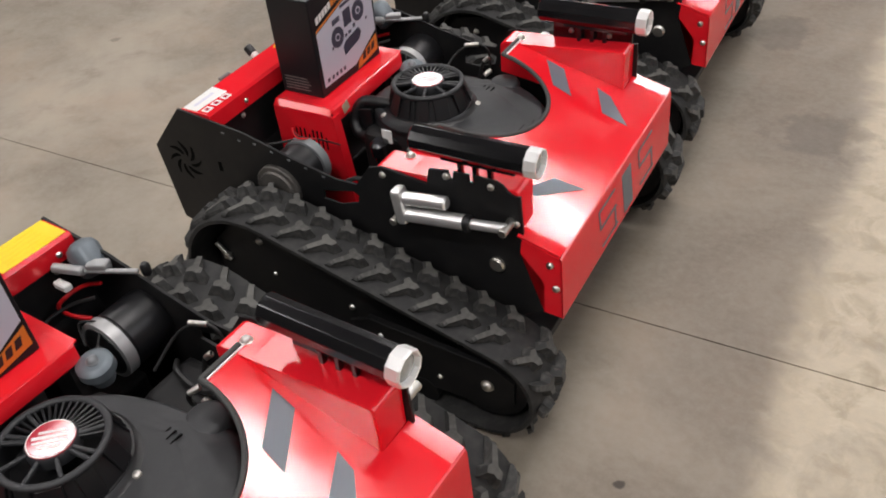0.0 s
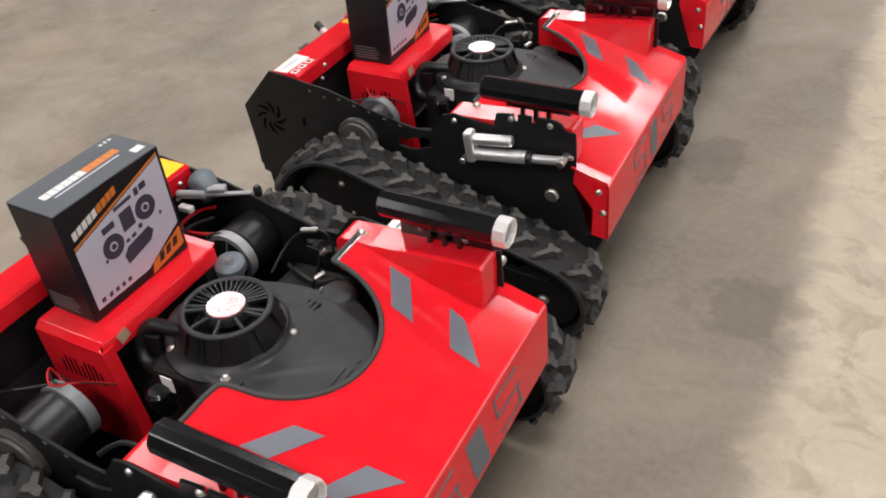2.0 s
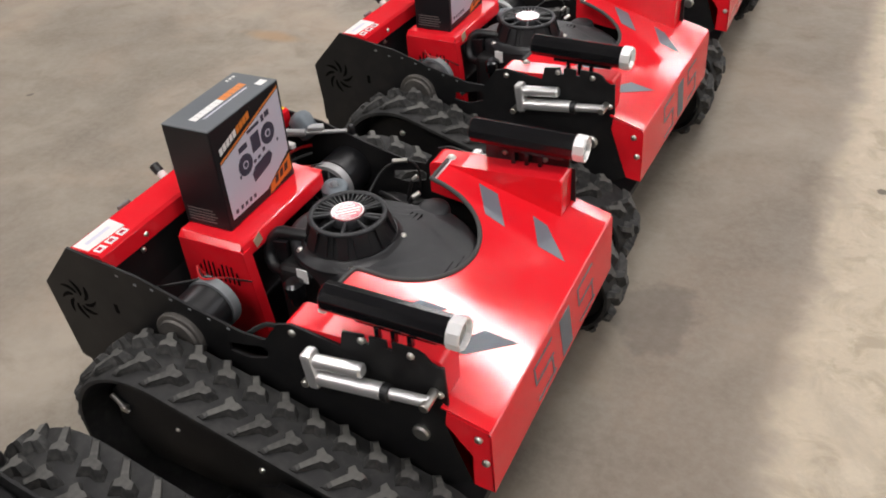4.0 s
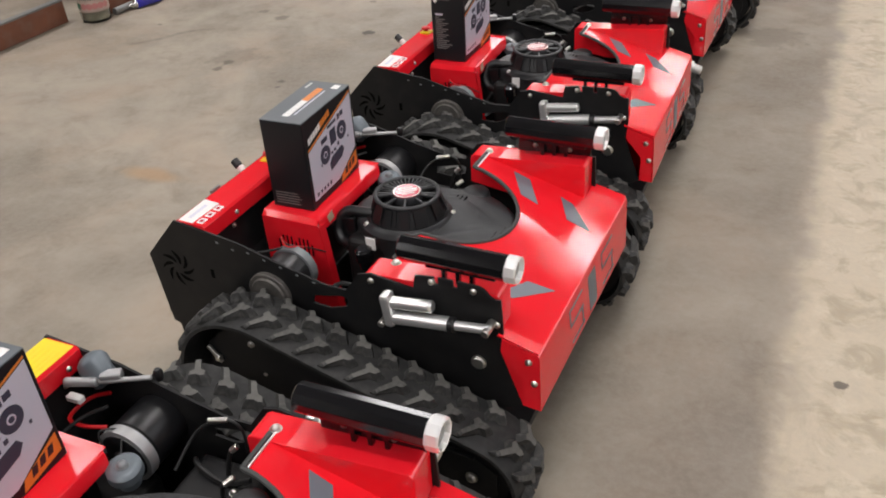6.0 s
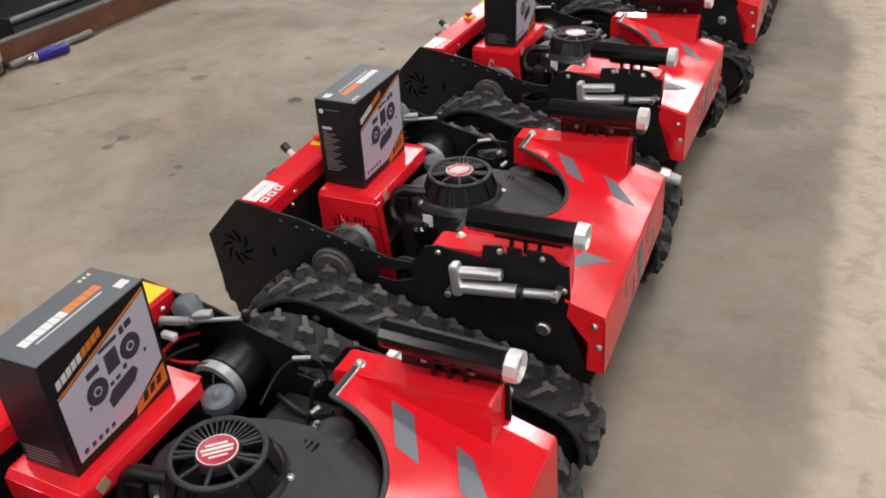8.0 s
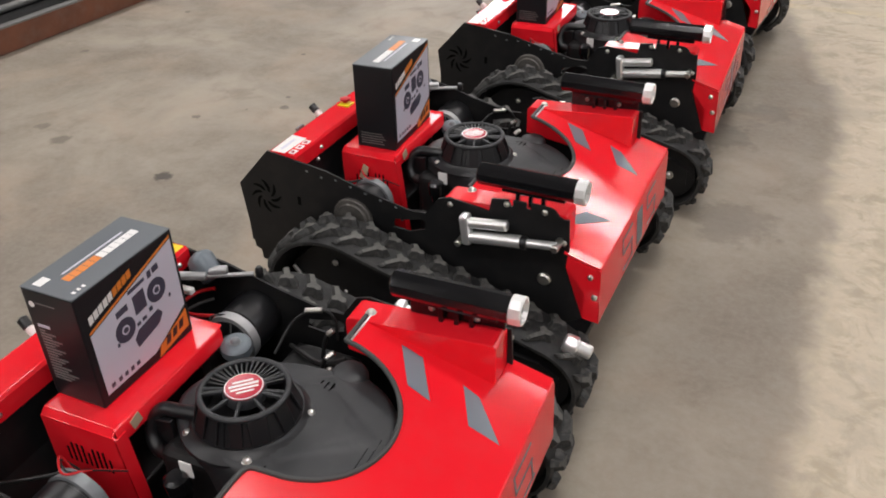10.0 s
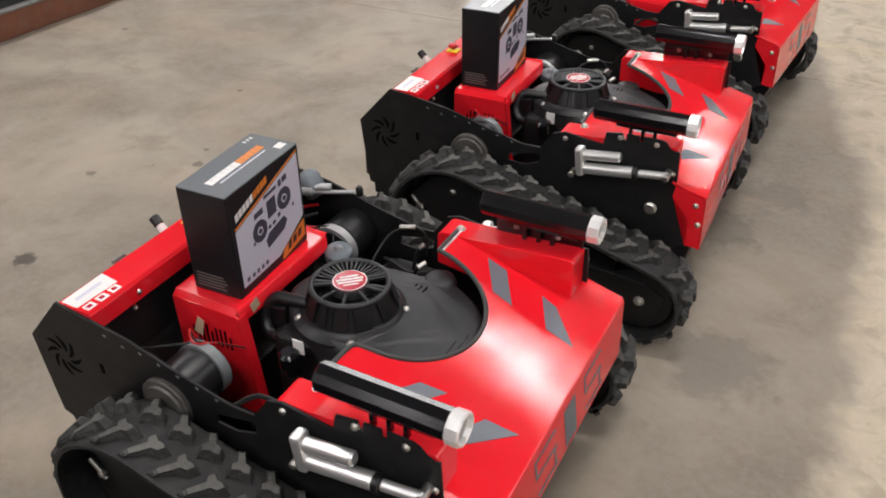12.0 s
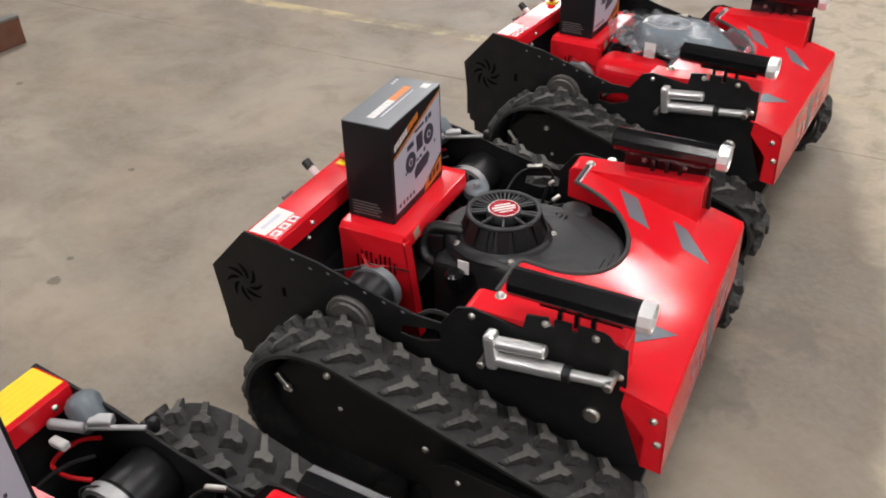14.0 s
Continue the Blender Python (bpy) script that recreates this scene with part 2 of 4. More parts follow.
        base = blend(span(gap, 0.004, 0.035, 0.38, 0.0), base, (0.12, 0.10, 0.08))
    spots = noise_at(7.0, 2, 0.5)
    base = blend(span(spots, 0.79, 0.83, 0, 0.5), base, (0.10, 0.085, 0.070))
    # orange rust smear left by wet steel
    smear = n.new("ShaderNodeVectorMath")
    smear.operation = "DISTANCE"
    squash = n.new("ShaderNodeMapping")
    squash.inputs["Location"].default_value = (1.66, -6.46, 0)
    link(co.outputs["Object"], squash.inputs["Vector"])
    turned = n.new("ShaderNodeMapping")
    turned.inputs["Rotation"].default_value, turned.inputs["Scale"].default_value = (0, 0, radians(-30)), (0.42, 1.5, 1)
    link(squash.outputs[0], turned.inputs["Vector"])
    link(turned.outputs[0], smear.inputs[0])
    base = blend(span(calc("ADD", smear.outputs["Value"], calc("MULTIPLY", calc("SUBTRACT", mid, 0.5), 0.16)), 0.02, 0.11, 0.5, 0.0), base, (0.42, 0.23, 0.09))
    rust = noise_at(0.55, 5, 0.6)
    base = blend(span(rust, 0.66, 0.78, 0, 0.4), base, (0.36, 0.21, 0.10))
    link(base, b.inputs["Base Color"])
    link(span(mid, 0.3, 0.7, 0.5, 0.72), b.inputs["Roughness"])
    bp = n.new("ShaderNodeBump")
    bp.inputs["Strength"].default_value, bp.inputs["Distance"].default_value = 0.25, 0.003
    link(calc("ADD", fine, mid), bp.inputs["Height"])
    link(bp.outputs[0], b.inputs["Normal"])
    return m


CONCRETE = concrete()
PLASTER = material("grey_wall_paint", (0.22, 0.215, 0.20), 0.8, vary=0.1, scale=0.8, bump=0.1)
ROOFING = material("roof_sheet", (0.11, 0.11, 0.115), 0.6, vary=0.1, scale=0.8)
RUST = material("rusty_painted_steel", (0.15, 0.055, 0.028), 0.62, vary=0.55, scale=6, bump=0.3, bump_scale=60, dust=0.25, dust_colour=(0.20, 0.16, 0.13))
BLUE = material("blue_torch_body", (0.016, 0.014, 0.27), 0.22, coat=0.4)
GREEN = material("green_enamel", (0.03, 0.11, 0.06), 0.4, vary=0.2)


def clear(name, colour, rough=0.03, weight=1.0):
    m = bpy.data.materials.new(name)
    m.use_nodes = True
    b = m.node_tree.nodes["Principled BSDF"]
    b.inputs["Base Color"].default_value = (*colour, 1)
    b.inputs["Roughness"].default_value = rough
    b.inputs["Transmission Weight"].default_value = weight
    b.inputs["IOR"].default_value = 1.45
    return m


GLASS = clear("jar_glass", (0.82, 0.88, 0.84))


def film_material():
    """Thin clear wrapping film: mostly see-through, with glossy creases."""
    m = bpy.data.materials.new("clear_film")
    m.use_nodes = True
    n, link = m.node_tree.nodes, m.node_tree.links.new
    out = n["Material Output"]
    tr, gl, mix = n.new("ShaderNodeBsdfTransparent"), n.new("ShaderNodeBsdfGlossy"), n.new("ShaderNodeMixShader")
    gl.inputs["Roughness"].default_value = 0.16
    tr.inputs["Color"].default_value = (0.96, 0.96, 0.97, 1)
    haze, veil = n.new("ShaderNodeBsdfDiffuse"), n.new("ShaderNodeMixShader")
    haze.inputs["Color"].default_value = (0.66, 0.72, 0.76, 1)
    veil.inputs[0].default_value = 0.16
    link(tr.outputs[0], veil.inputs[1])
    link(haze.outputs[0], veil.inputs[2])
    fr = n.new("ShaderNodeFresnel")
    fr.inputs["IOR"].default_value = 1.5
    link(fr.outputs[0], mix.inputs[0])
    link(veil.outputs[0], mix.inputs[1])
    link(gl.outputs[0], mix.inputs[2])
    link(mix.outputs[0], out.inputs["Surface"])
    return m


FILM = film_material()


# ---- mesh helpers ----
def part(name, bm, mat, parent=None, label="", smooth=False):
    """Links a bmesh as one mesh object, under a thing or a part."""
    bmesh.ops.recalc_face_normals(bm, faces=bm.faces)
    me = bpy.data.meshes.new(name)
    bm.to_mesh(me)
    bm.free()
    if smooth:
        for p in me.polygons:
            p.use_smooth = True
        me.set_sharp_from_angle(angle=radians(38))
    me.materials.append(mat)
    ob = new(name, me)
    if parent:
        ob.parent = parent
    if label:
        ob["label"] = label
    return ob


def thing(name, label, category, group="", kind=""):
    ob = new(name)
    ob.empty_display_size = 0.1
    return tagged(ob, label, category, group, kind)


def block(x0, x1, y0, y1, z0, z1, bevel=0.003, segs=2, bm=None, m=None):
    b2 = bmesh.new()
    bmesh.ops.create_cube(b2, size=1, matrix=Matrix.Translation(((x0 + x1) / 2, (y0 + y1) / 2, (z0 + z1) / 2)) @ Matrix.Diagonal((x1 - x0, y1 - y0, z1 - z0, 1)))
    if bevel:
        bmesh.ops.bevel(b2, geom=b2.edges[:], offset=bevel, segments=segs, profile=0.5, affect="EDGES")
    if m is not None:
        b2.transform(m)
    return merge(bm, b2)


def merge(bm, b2):
    if bm is None:
        return b2
    tmp = bpy.data.meshes.new("tmp")
    b2.to_mesh(tmp)
    b2.free()
    bm.from_mesh(tmp)
    bpy.data.meshes.remove(tmp)
    return bm


def lathe(p0, p1, profile, segs=24, bm=None):
    """A turned body round the line p0-p1; profile: (share of the line, radius)."""
    b2 = bmesh.new()
    p0, p1 = Vector(p0), Vector(p1)
    q = (p1 - p0).to_track_quat("Z", "Y").to_matrix().to_4x4()
    length = (p1 - p0).length
    rings = []
    for s, r in profile:
        rings.append([b2.verts.new(Matrix.Translation(p0) @ q @ Vector((r * math.cos(a), r * math.sin(a), s * length))) for a in [2 * math.pi * i / segs for i in range(segs)]])
    for a, c in zip(rings, rings[1:]):
        for i in range(segs):
            b2.faces.new((a[i], a[(i + 1) % segs], c[(i + 1) % segs], c[i]))
    b2.faces.new(rings[0][::-1])
    b2.faces.new(rings[-1])
    return merge(bm, b2)


def rod(p0, p1, r, segs=16, chamfer=0.0, bm=None):
    length = max((Vector(p1) - Vector(p0)).length, 1e-6)
    c = min(chamfer / length, 0.4)
    prof = [(0, r), (1, r)] if not chamfer else [(0, r - chamfer), (c, r), (1 - c, r), (1, r - chamfer)]
    return lathe(p0, p1, prof, segs, bm)


def plate(poly, d0, d1, plane="xz", bevel=0.0, bm=None):
    """A flat outline given thickness. plane xz: cut lies along y; plane xy: along z; plane yz: along x."""
    b2 = bmesh.new()

    def at(u, v, d):
        return {"xz": (u, d, v), "xy": (u, v, d), "yz": (d, u, v)}[plane]

    a = [b2.verts.new(at(u, v, d0)) for u, v in poly]
    c = [b2.verts.new(at(u, v, d1)) for u, v in poly]
    k = len(poly)
    b2.faces.new(a)
    b2.faces.new(c[::-1])
    for i in range(k):
        b2.faces.new((a[i], a[(i + 1) % k], c[(i + 1) % k], c[i]))
    if bevel:
        bmesh.ops.bevel(b2, geom=b2.edges[:], offset=bevel, segments=2, profile=0.5, affect="EDGES")
    big = [f for f in b2.faces if len(f.verts) > 4]
    bmesh.ops.triangulate(b2, faces=big)
    return merge(bm, b2)


def pierced_plate(outer, hole, y0, y1):
    """A flat upright plate, xz outline, with one opening through it."""
    bm = bmesh.new()
    for d in (y0, y1):
        edges = []
        for loop in (outer, hole):
            vs = [bm.verts.new((x, d, z)) for x, z in loop]
            edges += [bm.edges.new((vs[i], vs[(i + 1) % len(vs)])) for i in range(len(vs))]
        bmesh.ops.triangle_fill(bm, use_beauty=True, edges=edges)
    bm.verts.ensure_lookup_table()
    total = len(outer) + len(hole)
    for start, k in ((0, len(outer)), (len(outer), len(hole))):
        for i in range(k):
            a, b_ = start + i, start + (i + 1) % k
            bm.faces.new([bm.verts[j] for j in (a, b_, b_ + total, a + total)])
    bmesh.ops.recalc_face_normals(bm, faces=bm.faces)
    return bm


def tube(points, r, segs=8, bm=None):
    """A round cable or pipe along points, smoothed."""
    pts = [Vector(p) for p in points]
    path = []
    for i in range(len(pts) - 1):
        a, b_, c, d = pts[max(i - 1, 0)], pts[i], pts[i + 1], pts[min(i + 2, len(pts) - 1)]
        for k in range(6):
            t = k / 6
            path.append(0.5 * (2 * b_ + (c - a) * t + (2 * a - 5 * b_ + 4 * c - d) * t * t + (3 * b_ - a - 3 * c + d) * t ** 3))
    path.append(pts[-1])
    b2 = bmesh.new()
    rings = []
    for i, p in enumerate(path):
        d = (path[min(i + 1, len(path) - 1)] - path[max(i - 1, 0)]).normalized()
        q = d.to_track_quat("Z", "Y")
        rings.append([b2.verts.new(p + q @ Vector((r * math.cos(a), r * math.sin(a), 0))) for a in [2 * math.pi * j / segs for j in range(segs)]])
    for a, c in zip(rings, rings[1:]):
        for j in range(segs):
            b2.faces.new((a[j], a[(j + 1) % segs], c[(j + 1) % segs], c[j]))
    b2.faces.new(rings[0][::-1])
    b2.faces.new(rings[-1])
    return merge(bm, b2)


def bolt(parent, p, axis, r=0.008, name="bolt", mat=None):
    """A button-head bolt that stands out along axis."""
    p, axis = Vector(p), Vector(axis).normalized()
    return part(name, lathe(p - axis * 0.002, p + axis * r * 0.75, [(0, r * 1.25), (0.12, r * 1.25), (0.2, r), (0.7, r * 0.85), (1, r * 0.45)], 12), mat or ZINC, parent, smooth=True)


# ---- hall ----
def slab(name, x0, x1, y0, y1, z0, z1, mat, label, category):
    return tagged(part(name, block(x0, x1, y0, y1, z0, z1, 0), mat), label, category, kind="structure")


X0, X1, Y0, Y1 = -11.0, 12.0, -9.0, 24.0
JOINTS = (-4.44, 3.36, 11.16, 18.96)
ys = [Y0 - 0.2, *JOINTS, Y1 + 0.2]
floor_bm = bmesh.new()
for a, c in zip(ys, ys[1:]):
    block(X0 - 0.2, X1 + 0.2, a + 0.0022, c - 0.0022, -0.3, 0.0, 0.0, bm=floor_bm)
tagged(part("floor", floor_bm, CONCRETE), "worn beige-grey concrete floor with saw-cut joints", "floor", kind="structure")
slab("floor_bed", X0 - 0.2, X1 + 0.2, Y0 - 0.2, Y1 + 0.2, -0.4, -0.010, material("joint_dirt", (0.12, 0.10, 0.08), 0.9, vary=0.3, scale=3), "dark dirt at the bottom of the floor joints", "floor")
slab("wall_south", X0 - 0.2, X1 + 0.2, Y0 - 0.2, Y0, 0, ROOF, PLASTER, "grey painted hall wall", "wall")
wall_bm = bmesh.new()
for xa, xb, za, zb in ((X0 - 0.2, WINDOW[0], 0, ROOF), (WINDOW[1], X1 + 0.2, 0, ROOF), (WINDOW[0], WINDOW[1], 0, WINDOW[2]), (WINDOW[0], WINDOW[1], WINDOW[3], ROOF)):
    block(xa, xb, Y1, Y1 + 0.2, za, zb, 0, bm=wall_bm)
tagged(part("wall_north", wall_bm, PLASTER), "grey painted hall wall with a high window opening", "wall", kind="structure")
slab("wall_west", X0 - 0.2, X0, Y0, Y1, 0, ROOF, PLASTER, "grey painted hall wall", "wall")
slab("wall_east", X1, X1 + 0.2, Y0, Y1, 0, ROOF, PLASTER, "grey painted hall wall", "wall")
roof_bm = bmesh.new()
xs = sorted({X0 - 0.2, X1 + 0.2, *(v for x, y, w, l, e in SKYLIGHTS for v in (x - w / 2, x + w / 2))})
yy = sorted({Y0 - 0.2, Y1 + 0.2, *(v for x, y, w, l, e in SKYLIGHTS for v in (y - l / 2, y + l / 2))})
for xa, xb in zip(xs, xs[1:]):
    for ya, yb in zip(yy, yy[1:]):
        mx, my = (xa + xb) / 2, (ya + yb) / 2
        if not any(abs(mx - x) < w / 2 and abs(my - y) < l / 2 for x, y, w, l, e in SKYLIGHTS):
            block(xa, xb, ya, yb, ROOF, ROOF + 0.15, 0, bm=roof_bm)
tagged(part("ceiling", roof_bm, ROOFING), "grey sheet roof with long daylight openings", "ceiling", kind="structure")


# ---- mower ----
C1, R1 = Vector((-0.21, 0.238)), 0.212
C2, R2 = Vector((0.385, 0.155)), 0.129


def loop_points(step):
    """Points and outward turns round the track's loop: front wheel, rear idler and the two straight runs."""
    d = C2 - C1
    dist, base = d.length, math.atan2(d.y, d.x)
    off = math.acos((R1 - R2) / dist)
    up, low = base + off, base - off
    runs = []
    a1, a2 = up, low + 2 * math.pi
    p_up1, p_up2 = C1 + R1 * Vector((math.cos(up), math.sin(up))), C2 + R2 * Vector((math.cos(up), math.sin(up)))
    p_lo1, p_lo2 = C1 + R1 * Vector((math.cos(low), math.sin(low))), C2 + R2 * Vector((math.cos(low), math.sin(low)))
    straight = (p_up2 - p_up1).length
    arc1, arc2 = R1 * (a2 - a1), R2 * (up - low)
    total = 2 * straight + arc1 + arc2
    k = round(total / step)
    for i in range(k):
        s = i * total / k
        if s < straight:
            runs.append((p_up2 + (p_up1 - p_up2) * s / straight, up))
        elif s < straight + arc1:
            a = a1 + (s - straight) / R1
            runs.append((C1 + R1 * Vector((math.cos(a), math.sin(a))), a))
        elif s < 2 * straight + arc1:
            runs.append((p_lo1 + (p_lo2 - p_lo1) * (s - straight - arc1) / straight, low))
        else:
            a = low + (s - 2 * straight - arc1) / R2
            runs.append((C2 + R2 * Vector((math.cos(a), math.sin(a))), a))
    return runs


def lug_mesh(along, across):
    """One forked tread lug: u along the belt, v across it, w outwards. Its fork stands at the origin, its stem runs out to the belt's edge."""
    out = Vector((along, across))
    size = out.length
    d = out / size
    n = Vector((-d.y, d.x)) * (1 if across < 0 else -1)
    outline = [d * size - n * 0.0070, d * size + n * 0.0070, d * 0.018 + n * 0.0085, d * 0.012 + n * 0.0205, d * -0.004 + n * 0.0225, d * -0.005 + n * 0.004,
               d * -0.013 - n * 0.005, d * -0.015 - n * 0.0175, d * 0.002 - n * 0.0205, d * 0.014 - n * 0.0085]
    mid = sum(outline, Vector((0, 0))) / len(outline)
    bm = bmesh.new()
    rings = []
    for grow, w in ((1.30, -0.003), (1.17, 0.006), (1.0, 0.0155), (0.84, 0.0225)):
        ring = []
        for p in outline:
            drop = 0.30 * max(0.0, p.dot(d) / size)
            q = mid + (p - mid) * grow
            ring.append(bm.verts.new((q.x, max(-0.052, min(0.052, q.y)), w * (1 - drop) if w > 0 else w)))
        rings.append(ring)
    k = len(outline)
    bm.faces.new(rings[-1])
    for low, top in zip(rings, rings[1:]):
        for i in range(k):
            bm.faces.new((low[i], low[(i + 1) % k], top[(i + 1) % k], top[i]))
    bmesh.ops.triangulate(bm, faces=[f for f in bm.faces if len(f.verts) > 4])
    bmesh.ops.recalc_face_normals(bm, faces=bm.faces)
    if max(bm.faces, key=lambda f: f.calc_center_median().z).normal.z < 0:
        bmesh.ops.reverse_faces(bm, faces=bm.faces)
    me = bpy.data.meshes.new("lug")
    bm.to_mesh(me)
    bm.free()
    me.materials.append(LUGRUB)
    me.materials.append(LUGTOP)
    for p in me.polygons:
        if p.normal.z > 0.7 and p.center.z > 0.014:
            p.material_index = 1
    return me


# by the track's side and row: stems run to the nearer edge, forks meet at the middle
LUGS = {(side, outer): lug_mesh(0.036 if outer else 0.026, (-side if outer else side) * (0.050 if outer else 0.036)) for side in (-1, 1) for outer in (True, False)}


def build_track(mower, side):
    """Rubber track with its wheels; side -1 or 1."""
    ya, yb = side * 0.384, side * 0.532
    bm = bmesh.new()
    pts = loop_points(0.02)
    rings = []
    for p, a in pts:
        n2 = Vector((math.cos(a), math.sin(a)))
        o, i_ = p, p - n2 * 0.013
        edge = p - n2 * 0.004
        rings.append([bm.verts.new(c) for c in ((i_.x, ya, i_.y), (edge.x, ya, edge.y), (o.x, ya + side * 0.008, o.y), (o.x, yb - side * 0.008, o.y), (edge.x, yb, edge.y), (i_.x, yb, i_.y))])
    for k in range(len(rings)):
        r, q = rings[k], rings[(k + 1) % len(rings)]
        for j in range(6):
            bm.faces.new((r[j], r[(j + 1) % 6], q[(j + 1) % 6], q[j]))
    track = part("track", bm, RUBBER, mower, "dusty black rubber track with forked lugs", smooth=True)
    # tread lugs in two staggered rows
    fine = loop_points(0.0177)
    for k in range(len(fine) // 4 * 4):
        if k % 4 not in (0, 1):
            continue
        p, a = fine[k]
        outer = k % 4 == 1
        y = side * (0.474 if outer else 0.424)
        n3, t3 = Vector((math.cos(a), 0, math.sin(a))), Vector((-math.sin(a), 0, math.cos(a)))
        ob = new("lug", LUGS[side, outer])
        ob.parent = track
        m = Matrix((t3, n3.cross(t3), n3)).transposed().to_4x4()
        m.translation = (p.x, y, p.y)
        ob.matrix_basis = m
    # wheels
    y0, y1 = side * 0.410, side * 0.462
    part("sprocket", lathe((C1.x, y0, C1.y), (C1.x, y1, C1.y), [(0, 0.10), (0.02, R1 - 0.03), (0.30, R1 - 0.03), (0.35, 0.08), (0.9, 0.08), (1.0, 0.05)], 32), BLACK, mower, smooth=True)
    idler = part("idler_wheel", lathe((C2.x, y0, C2.y), (C2.x, side * 0.50, C2.y), [(0, 0.07), (0.02, R2 - 0.022), (0.25, R2 - 0.022), (0.3, 0.05), (0.75, 0.05), (0.8, R2 - 0.03), (0.98, R2 - 0.03), (1.0, 0.05)], 32), BLACK, mower, smooth=True)
    bolt(idler, (C2.x + 0.006, side * 0.509, C2.y), (0, side, 0), 0.013)
    for x in (-0.06, 0.08, 0.22):
        z = 0.064 + 0.012 * (0.22 - x)
        part("roller", lathe((x, y0, z), (x, side * 0.51, z), [(0, 0.02), (0.02, 0.040), (0.3, 0.040), (0.32, 0.025), (0.68, 0.025), (0.7, 0.040), (0.98, 0.040), (1, 0.02)], 20), BLACK, mower, smooth=True)
    # frame plates that carry the wheels: a deep one in front, an outer one behind
    deep = [(-0.30, 0.12), (0.10, 0.09), (0.30, 0.10), (0.30, 0.24), (0.0, 0.345), (-0.18, 0.400), (-0.29, 0.385), (-0.365, 0.31), (-0.37, 0.2)]
    beam = part("track_frame", plate(deep, side * 0.462, side * 0.470), BLACK, mower, "black steel track frame")
    for x, z, r in ((-0.222, 0.345, 0.010), (-0.196, 0.253, 0.006), (0.023, 0.223, 0.009)):
        bolt(beam, (x, side * 0.470, z), (0, side, 0), r)
    part("tension_screw", rod((-0.362, side * 0.478, 0.305), (-0.325, side * 0.478, 0.262), 0.006, 10, 0.001), ZINC, beam, smooth=True)
    part("tension_bracket", block(-0.345, -0.325, side * 0.470, side * 0.484, 0.262, 0.280, 0.003, 1), ZINC, beam)
    outer_plate = [(0.06, 0.085), (0.40, 0.085), (0.455, 0.12), (0.455, 0.185), (0.40, 0.218), (0.10, 0.245), (0.04, 0.22)]
    arm = part("idler_arm", plate(outer_plate, side * 0.498, side * 0.506), BLACK, mower, "black steel idler arm")
    part("arm_flange", block(0.09, 0.40, side * 0.503 - 0.008, side * 0.503 + 0.008, 0.229, 0.235, 0.001, 1, m=Matrix.Translation((0.25, 0, 0.23)) @ Matrix.Rotation(0.09, 4, "Y") @ Matrix.Translation((-0.25, 0, -0.23))), BLACK, arm)
    for x, z in ((0.12, 0.20), (0.27, 0.13)):
        bolt(arm, (x, side * 0.506, z), (0, side, 0), 0.007)
    return track


def side_outline():
    """The outline of a side plate, front to rear along the top, back along the bottom."""
    top = [(-0.608, 0.465), (-0.492, 0.592), (-0.30, 0.566), (-0.157, 0.526), (-0.045, 0.500), (0.012, 0.500), (0.052, 0.556), (0.085, 0.566), (0.198, 0.551),
           (0.206, 0.590), (0.252, 0.596), (0.252, 0.578), (0.264, 0.578), (0.264, 0.597), (0.300, 0.598), (0.300, 0.580), (0.312, 0.580), (0.312, 0.599), (0.362, 0.598),
           (0.376, 0.592), (0.388, 0.577), (0.402, 0.571), (0.415, 0.573), (0.419, 0.49), (0.418, 0.440), (0.461, 0.402), (0.474, 0.29)]
    bottom = [(0.40, 0.245), (0.20, 0.21), (-0.2, 0.18), (-0.46, 0.19), (-0.535, 0.228), (-0.585, 0.245)]
    return top + bottom


# the opening in a side plate above the track
SIDE_OPENING = [(-0.088, 0.436), (-0.085, 0.460), (-0.045, 0.468), (0.0, 0.479), (0.014, 0.472), (0.010, 0.450), (-0.040, 0.432)]


def hood_z(x):
    """Height of the hood's sloping sheet."""
    return 0.562 - 0.2774 * (x - 0.110)


